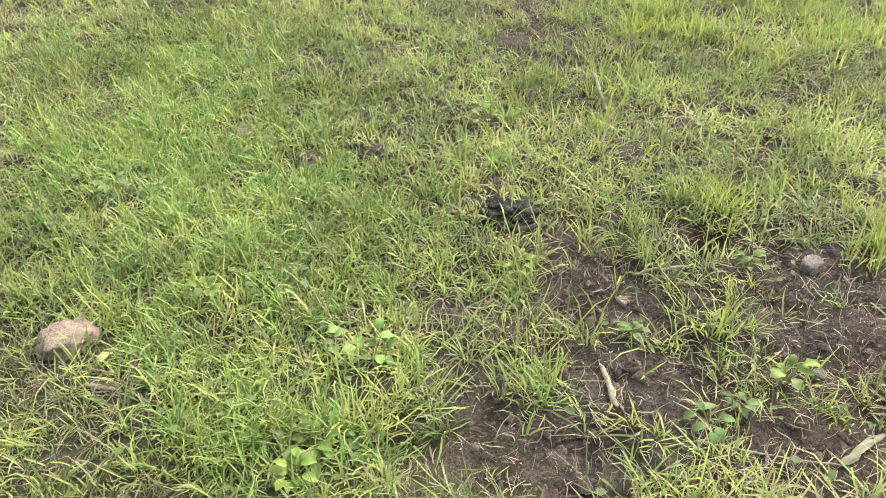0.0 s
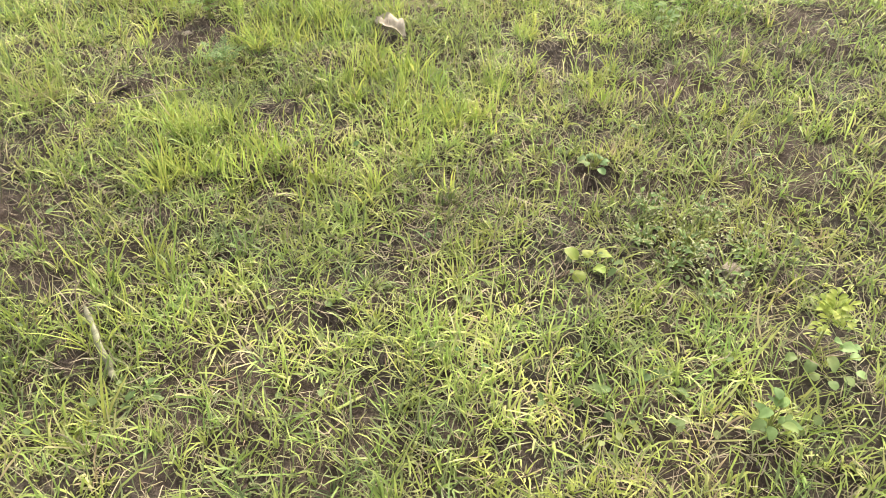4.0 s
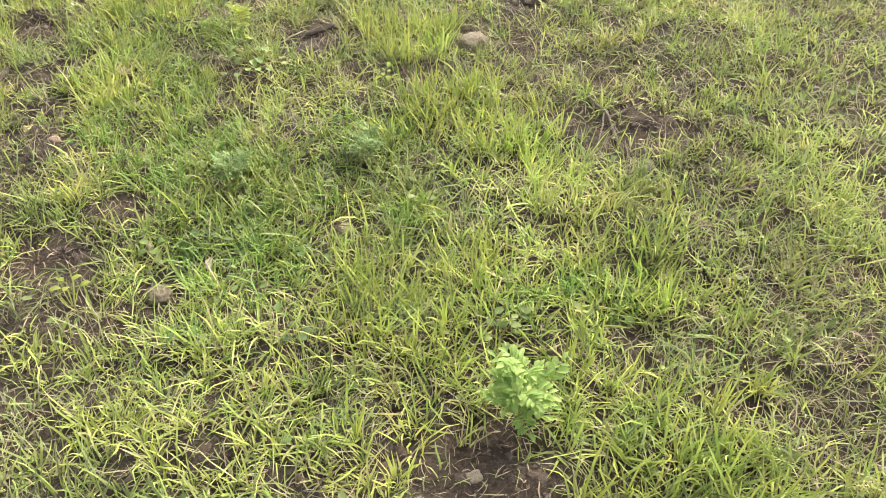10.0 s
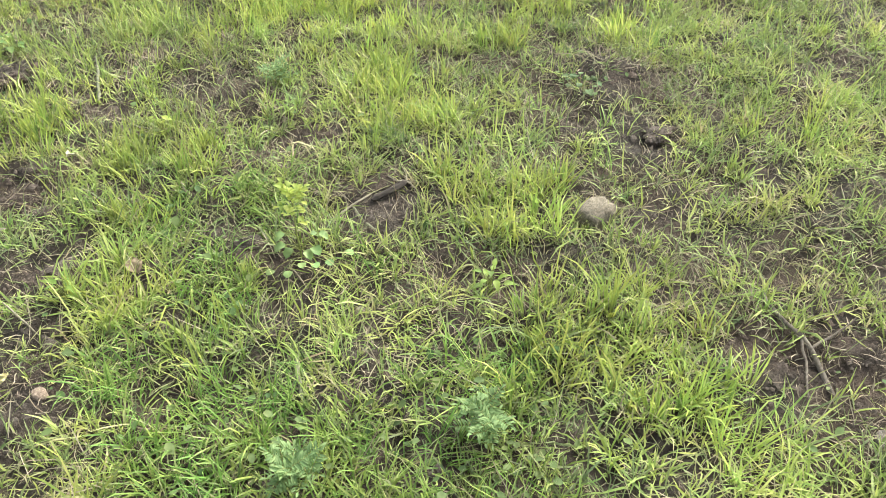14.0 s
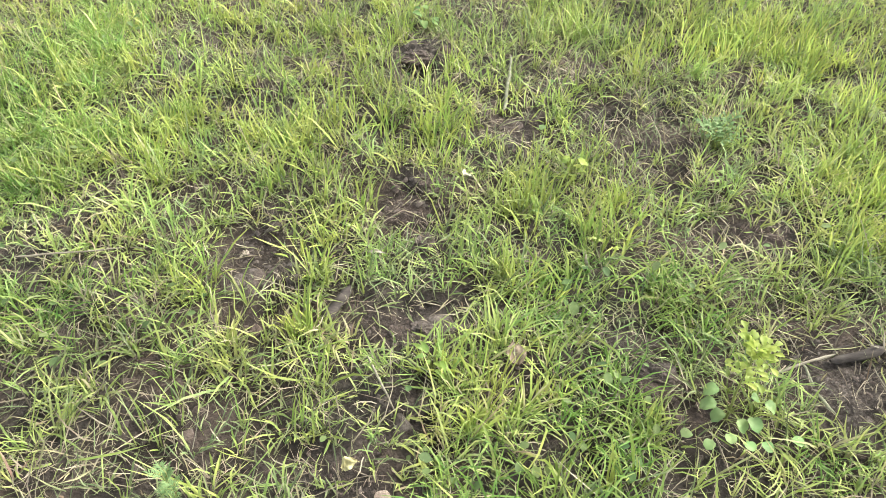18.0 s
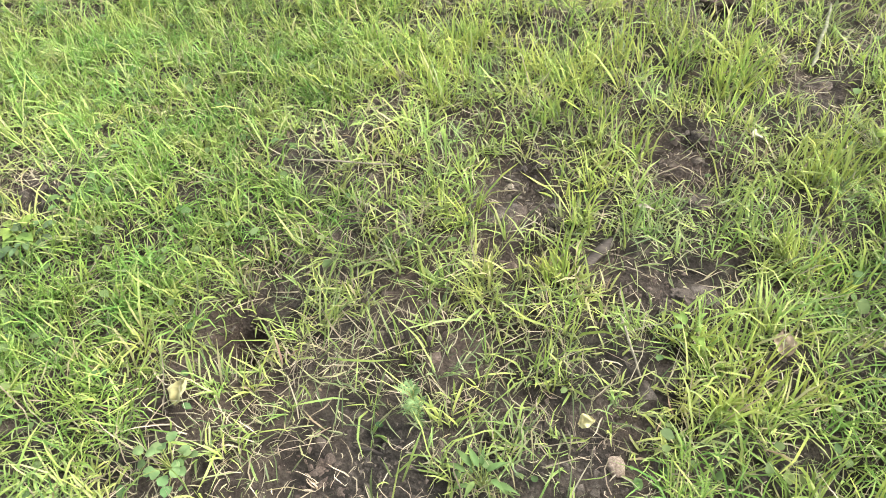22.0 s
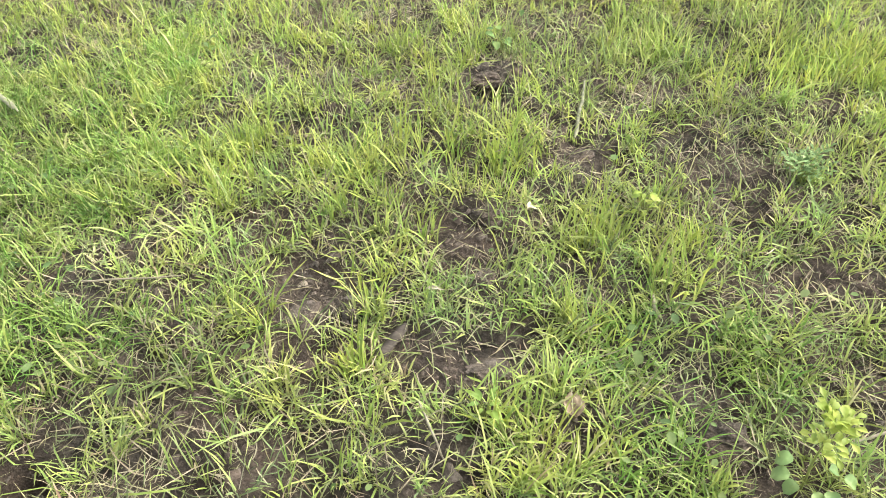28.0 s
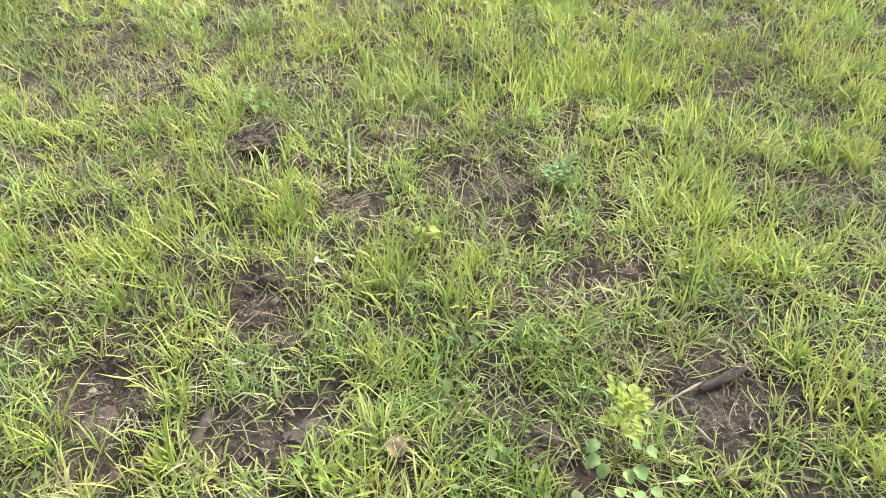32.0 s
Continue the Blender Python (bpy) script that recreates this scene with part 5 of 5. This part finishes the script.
arm = curve_points(fork_pts[4], fork_pts[4] + np.array((-0.13, -0.16, 0.0)), 6, 0.12, 0, 22)
put("side_branch", tube(arm, np.linspace(0.0042, 0.002, 6), 6), WEATHERED, fork)
arm = curve_points(fork_pts[5], fork_pts[5] + np.array((0.16, 0.02, 0.02)), 6, 0.12, 0, 23)
put("side_branch", tube(arm, np.linspace(0.0038, 0.0018, 6), 6), WEATHERED, fork)
rock("grey_stone", 1.58, -0.16, 0.06, 0.05, 0.035, GREY_STONE, "grey stone beside a dead branch", "stone", 20, 40, 0.25, 0.3, 0.3, "small stones")
broad_weed("dark_leaf_weed", 1.01, 0.64, 0.09, 10, 0.04, 0.018, "lance", WEED_GREEN, "fresh green leafy weed in grass", 54)
stick("twig", (0.78, 1.17), (0.93, 1.2), 0.004, 0.003, BARK, "thin dark twig on bare soil", "twig", 24)

# ---- last stretch, where the camera turns on the spot ----
yellow_weed(0.585, 0.985, 0.215, "upright weed with yellow-green leaves and round lower leaves", 61)
log, log_pts = stick("broken_stick", (0.855, 1.14), (0.985, 1.175), 0.009, 0.014, BARK, "thick broken grey stick with splintered end", "stick", 25, (0.006, 0.02), 0.06)
for k in range(5):
    a = log_pts[-1 - k % 2]
    put("splinter", tube(curve_points(a, a + np.array((0.05 * math.cos(k * 1.1 - 1), 0.05 * math.sin(k * 1.1 - 1), 0.012 * k - 0.02)), 4, 0.1, 0, 70 + k), np.linspace(0.003, 0.001, 4), 5), PALE_WOOD, log)
stick("dry_stalk", (0.79, 1.14), (0.82, 1.0), 0.003, 0.0045, DULL_STALK, "pale split stalk beside a broken stick", "stalk", 26, (0.02, 0.004), 0.25, flat=0.7)
stick("twig", (0.72, 1.1), (0.86, 1.145), 0.003, 0.003, PALE_WOOD, "short pale twig on soil", "twig", 27, (0.02, 0.03))
litter_leaf("brown_leaf", 0.15, 1.14, 0.06, 0.045, BROWN_LEAF, "curled tan-brown dead leaf in grass", 62, 100, 20, 0.06, "oval", 0.02)
litter_leaf("pale_scrap", 0.042, 1.775, 0.042, 0.032, CREAM_SCRAP, "cream scrap of dry leaf lying in thin grass", 23, 40, -25, 0.05, "oval", 0.03)
stick("bark_piece", (-0.29, 1.23), (-0.24, 1.33), 0.016, 0.012, BARK, "short piece of weathered grey bark", "bark", 28, (0.006, 0.02), 0.05, flat=0.5)
stick("straw_stalk", (0.34, 1.48), (0.355, 1.42), 0.005, 0.004, PALE_WOOD, "short pale straw stub on soil", "stalk", 29, (0.02, 0.004), flat=0.6)
stick("dry_stalk", (0.16, 2.15), (0.19, 2.42), 0.007, 0.005, DULL_STALK, "long grey-green dry stalk leaning in grass", "stalk", 30, (0.015, 0.045), 0.08, flat=0.6)
clod("soil_clod", -0.13, 2.53, 0.17, 0.110, 0.045, "large dark clod overhanging a hollow", 24, 0)
clod("soil_clod", -0.08, 1.75, 0.115, 0.077, 0.050, "reddish-brown crumbly clod on bare soil", 25, 30)
clod("soil_clod", -0.07, 1.51, 0.075, 0.066, 0.036, "reddish-brown crumbly clod on bare soil", 26, 60)
clod("soil_clod", 0.46, 1.09, 0.103, 0.088, 0.054, "dark round clod beside a weed", 27, 0)
clod("soil_clod", -0.03, 1.21, 0.138, 0.077, 0.040, "flat brown clod on bare soil", 28, 10)
clod("soil_clod", -0.5, 1.36, 0.115, 0.088, 0.036, "flat brown clod on bare soil", 29, 80)
clod("soil_clod", 1.88, 1.07, 0.127, 0.088, 0.045, "dark wet-looking clod on bare soil", 30, 30)
clod("soil_clod", 0.18, 2.08, 0.092, 0.066, 0.036, "dark clod at the foot of a dry stalk", 31, 30)
feathery_weed(0.81, 2.0, 0.09, 0.08, 5, WEED_GLAUCOUS, "pale grey-green feathery weed in grass", 63, 4, 0.022, 0.009)
broad_weed("trefoil_weed", 0.34, 1.78, 0.11, 14, 0.026, 0.02, "spoon", WEED_YELLOW, "yellow-green weed with rounded leaves", 64)
broad_weed("pale_leaf_weed", -0.11, 2.72, 0.1, 10, 0.045, 0.026, "oval", WEED_PALE, "pale leafy weed behind a dark clod", 65)
rock("pale_stone", -0.53, 1.475, 0.02, 0.018, 0.014, PALE_STONE, "tiny cream pebble on bare soil", "stone", 32, 0, 0.2, 0.2, 0.2, "small stones")
rock("pale_stone", -0.4, 1.43, 0.03, 0.02, 0.012, GREY_STONE, "small grey pebble on bare soil", "stone", 33, 0, 0.2, 0.2, 0.2, "small stones")
litter_leaf("yellow_leaf", -1.0, 0.66, 0.06, 0.042, YELLOW_LEAF, "yellowing dead leaf standing in grass", 66, 70, 50, 0.05, "oval", 0.03)
rock("grey_stone", -0.12, 0.78, 0.036, 0.042, 0.03, TAN_EARTH, "small pinkish-grey stone on bare soil", "stone", 34, 20, 0.15, 0.3, 0.25, "small stones")
litter_leaf("yellow_leaf", -0.19, 0.84, 0.035, 0.028, YELLOW_LEAF, "small crumpled pale yellow leaf", 67, 20, 30, 0.1, "oval", 0.03)
broad_weed("round_leaf_weed", -0.94, 0.52, 0.05, 18, 0.022, 0.02, "round", WEED_GLAUCOUS, "low weed with light green round leaves", 68, 22, 2.8)
broad_weed("lance_leaf_weed", -0.35, 0.67, 0.07, 10, 0.045, 0.013, "lance", WEED_PALE, "weed with narrow pale green leaves", 69)
feathery_weed(-0.51, 0.76, 0.1, 0.04, 4, WEED_GLAUCOUS, "slender feathery weed on bare soil", 71, 7, 0.012, 0.003)
stick("twig", (-0.62, 0.68), (-0.47, 0.66), 0.004, 0.003, BARK, "thin dark twig on bare soil", "twig", 33)
stick("straw_stalk", (-1.08, 1.39), (-0.82, 1.44), 0.003, 0.002, PALE_WOOD, "long pale straw stalk lying on grass", "stalk", 34, (0.03, 0.03), 0.05)
broad_weed("dark_leaf_weed", -1.69, 0.96, 0.06, 13, 0.045, 0.028, "oval", WEED_GREEN, "dark leafy weed at a soil patch", 72)
stick("dry_stalk", (-1.95, 2.37), (-1.66, 2.14), 0.012, 0.009, DULL_STALK, "pale flat dry stalk lying in grass", "stalk", 35, (0.04, 0.04), 0.05, flat=0.5)
broad_weed("round_leaf_weed", 1.79, 1.44, 0.045, 16, 0.03, 0.027, "round", WEED_DULL, "low green round-leaved weed spreading on dark soil", 73, 28, 3.0)
stick("dry_stalk", (2.44, 2.12), (2.61, 2.0), 0.01, 0.008, DULL_STALK, "pale dry stalk lying on soil", "stalk", 36)

# ---- more small weeds and litter on the way ----
broad_weed("pale_leaf_weed", -1.600, -3.318, 0.07, 5, 0.034, 0.026, "round", WEED_FEATHER, "low weed with pale round leaves in grass", 81, 20, 1.6)
broad_weed("pale_leaf_weed", -1.704, -3.238, 0.05, 4, 0.036, 0.028, "oval", WEED_FEATHER, "low weed with pale round leaves in grass", 82)
litter_leaf("yellow_leaf", -2.255, -3.095, 0.045, 0.03, YELLOW_LEAF, "small yellow leaf lying in grass", 83, 30, 12, 0.05, "oval", 0.03)
stick("brown_twig", (-1.773, -3.059), (-1.772, -3.304), 0.0025, 0.002, BARK, "thin reddish-brown dead stem lying on grass", "stem", 84, (0.05, 0.03), 0.06)
stick("brown_twig", (-1.712, -2.995), (-1.677, -3.185), 0.002, 0.0018, PALE_WOOD, "thin pale dead stem lying on grass", "stem", 85, (0.05, 0.04), 0.06)
stick("dry_stalk", (-2.303, -3.173), (-2.230, -3.213), 0.008, 0.006, PALE_WOOD, "flat pale dry stalk at a grass edge", "stalk", 86, flat=0.5)
stick("twig", (-0.921, -3.255), (-0.862, -3.142), 0.002, 0.002, BARK, "thin upright dead stem on reddish soil", "stem", 87, (0.0, 0.05))
broad_weed("dark_leaf_weed", -1.747, -2.980, 0.05, 12, 0.036, 0.022, "oval", WEED_DULL, "blue-green leafy weed among dense grass", 88, 20, 1.5)
broad_weed("dark_leaf_weed", -1.801, -3.555, 0.06, 14, 0.042, 0.026, "oval", WEED_GREEN, "leafy green weed in lush grass", 89, 20, 1.5)
broad_weed("pale_leaf_weed", -2.224, -2.311, 0.06, 10, 0.036, 0.024, "oval", WEED_PALE, "leafy pale weed among dense grass", 90, 20, 1.5)
broad_weed("pale_leaf_weed", -0.921, -3.801, 0.03, 8, 0.032, 0.022, "round", WEED_PALE, "low creeping weed with dull round leaves", 91, 24, 2.0)
broad_weed("lobed_weed", -0.899, -2.307, 0.07, 8, 0.036, 0.03, "lobed", WEED_GREEN, "young weed with bright lobed leaves", 92, 5)
broad_weed("pale_leaf_weed", 0.529, -3.489, 0.08, 10, 0.04, 0.024, "oval", WEED_PALE, "leafy weed standing in field grass", 94)
rock("white_pebble", -0.447, -0.116, 0.022, 0.018, 0.014, PALE_STONE, "tiny white pebble on bare soil", "stone", 95, 0, 0.2, 0.2, 0.2, "small stones")
litter_leaf("dry_leaf", 0.872, -0.204, 0.075, 0.014, YELLOW_LEAF, "pale straw-coloured dry blade standing in grass", 96, 60, 55, 0.02, "lance", 0.035)
broad_weed("round_leaf_weed", 0.813, -0.619, 0.04, 7, 0.026, 0.024, "round", WEED_PALE, "tiny round-leaved weed under grass", 97, 20, 1.6)
broad_weed("round_leaf_weed", 0.353, -0.426, 0.04, 5, 0.026, 0.022, "round", WEED_DULL, "small dull round-leaved weed beside a stone", 98, 20, 1.4)
broad_weed("round_leaf_weed", 0.084, 0.068, 0.04, 6, 0.03, 0.026, "round", WEED_PALE, "small pale round-leaved weed in grass", 99, 20, 1.4)
broad_weed("lobed_weed", -0.129, -0.011, 0.05, 6, 0.03, 0.024, "lobed", WEED_YELLOW, "bright young weed on thin grass", 101, 10)
litter_leaf("brown_leaf", 0.216, -0.085, 0.05, 0.02, DEAD_LEAF, "torn pale piece of dead leaf in grass", 102, 80, 10, 0.06, "oval", 0.03)
broad_weed("dark_leaf_weed", -1.656, 0.944, 0.05, 12, 0.04, 0.024, "oval", WEED_DULL, "dull leafy weed at the edge of lush grass", 103, 20, 1.6)
broad_weed("dark_leaf_weed", -1.643, 1.103, 0.05, 10, 0.036, 0.022, "oval", WEED_PALE, "dull leafy weed at the edge of lush grass", 104, 20, 1.6)
litter_leaf("pale_scrap", -0.183, 1.437, 0.05, 0.012, DEAD_LEAF, "pale dry scrap of leaf on grass", 105, 0, 5, 0.05, "lance", 0.04)
rock("white_pebble", -0.540, 1.466, 0.014, 0.012, 0.01, PALE_STONE, "tiny white pebble on bare soil", "stone", 106, 0, 0.2, 0.2, 0.2, "small stones")
stick("straw_stalk", (-0.177, 1.095), (-0.109, 0.982), 0.003, 0.0025, PALE_WOOD, "pale straw stalk lying in grass", "stalk", 107, (0.05, 0.02), 0.05)
broad_weed("dark_leaf_weed", -0.036, 1.098, 0.08, 12, 0.034, 0.012, "lance", WEED_GREEN, "fresh green leafy weed in grass", 108)
sprig_weed(1.097, -2.993, 0.13, 0.12, "thin branching weed with tiny pale flowers in grass", 111)
sprig_weed(1.041, -3.128, 0.13, 0.12, "thin branching weed with tiny pale flowers in grass", 112)
sprig_weed(0.856, -3.033, 0.12, 0.11, "thin branching weed with tiny pale flowers in grass", 113)
sprig_weed(0.833, -3.172, 0.13, 0.12, "thin branching weed with tiny pale flowers in grass", 114)
sprig_weed(0.870, -2.914, 0.1, 0.1, "thin branching weed with tiny pale flowers in grass", 115)

# ---- small leaves close to the soil, in mats ----
cand = 52000
tx, ty = rng.uniform(X0, X1, cand), rng.uniform(Y0, Y1, cand)
keep = rng.rand(cand) < (0.025 + 0.85 * at(LEAFY_AT, tx, ty) + 0.5 * at(LUSH_AT, tx, ty)) * np.interp(far_from_line(tx, ty), [2.5, 3.5], [1, 0.4])
tx, ty = tx[keep], ty[keep]
n = len(tx)
az, tilt = rng.uniform(0, 2 * np.pi, n), rng.normal(0.15, 0.35, n)
length, width = rng.uniform(0.012, 0.032, n), rng.uniform(0.55, 0.8, n)
d = np.stack([np.cos(az) * np.cos(tilt), np.sin(az) * np.cos(tilt), np.sin(tilt)], 1)
side = np.stack([-np.sin(az), np.cos(az), 0 * az], 1)
foot = np.stack([tx, ty, at(HEIGHT, tx, ty) + rng.uniform(0.006, 0.05, n)], 1)
shape = np.array([(0, 0, 0), (0.35, 0.5, 0.1), (0.75, 0.42, 0.1), (1, 0, 0.02), (0.75, -0.42, 0.1), (0.35, -0.5, 0.1), (0.35, 0, 0.0), (0.75, 0, 0.02)])
v = foot[:, None] + length[:, None, None] * (shape[None, :, :1] * d[:, None] + shape[None, :, 1:2] * width[:, None, None] * side[:, None] + shape[None, :, 2:] * np.array([0, 0, 1.0]))
faces = np.array([0, 6, 1, 1, 6, 7, 2, 2, 7, 3, 0, 5, 6, 5, 4, 7, 6, 4, 3, 7])
tot = np.array([3, 4, 3, 3, 4, 3])
blade_object("ground_cover", COVER_LEAF, (v.reshape(-1, 3), (np.arange(n)[:, None] * 8 + faces).ravel(), np.tile(tot, n), np.stack([np.repeat(rng.rand(n), len(faces)), np.full(n * len(faces), 0.45)], 1)),
             "mat of small rounded green weed leaves", "ground cover")

# ---- crumbs of soil on the bare patches: lumps, and a dense fine grain where the soil lies open ----
cand = 90000
tx, ty = rng.uniform(X0, X1, cand), rng.uniform(Y0, Y1, cand)
keep = rng.rand(cand) < (0.05 + 0.4 * at(BARE_AT, tx, ty) + 0.4 * at(CORE_AT, tx, ty)) * np.interp(far_from_line(tx, ty), [2.3, 3.2], [1, 0.15])
fx, fy = rng.uniform(X0, X1, 520000), rng.uniform(Y0, Y1, 520000)
fine = rng.rand(520000) < np.maximum(at(CORE_AT, fx, fy), 0.3 * at(BARE_AT, fx, fy)) * np.interp(far_from_line(fx, fy), [1.6, 2.6], [1, 0.0])
size = np.concatenate([rng.gamma(2.0, 0.0036, keep.sum()).clip(0.003, 0.024), rng.gamma(3.0, 0.0014, fine.sum()).clip(0.0018, 0.009)])
tx, ty = np.concatenate([tx[keep], fx[fine]]), np.concatenate([ty[keep], fy[fine]])
n = len(tx)
shape = np.array([(1, 0.2, 0), (0.1, 1, 0), (-1, -0.1, 0), (-0.1, -1, 0), (0.35, 0.25, 0.7), (-0.35, -0.3, 0.6)])
faces = np.array([(0, 1, 4), (1, 5, 4), (1, 2, 5), (2, 3, 5), (3, 4, 5), (3, 0, 4)])
spin = rng.uniform(0, 2 * np.pi, n)
v = shape[None] * rng.uniform(0.5, 1.5, (n, 6, 3))
v = np.stack([v[..., 0] * np.cos(spin)[:, None] - v[..., 1] * np.sin(spin)[:, None], v[..., 0] * np.sin(spin)[:, None] + v[..., 1] * np.cos(spin)[:, None], v[..., 2]], 2)
v = v * size[:, None, None] + np.stack([tx, ty, at(HEIGHT, tx, ty) - 0.12 * size], 1)[:, None]
me = raw_mesh("soil_crumbs", v.reshape(-1, 3), (np.arange(n)[:, None] * 6 + faces.ravel()).ravel(), np.full(6 * n, 3), None, False)
me.materials.append(SOIL_LUMP)
tagged(new("soil_crumbs", me), "loose dark brown crumbs of soil", "soil crumbs", kind="stuff")
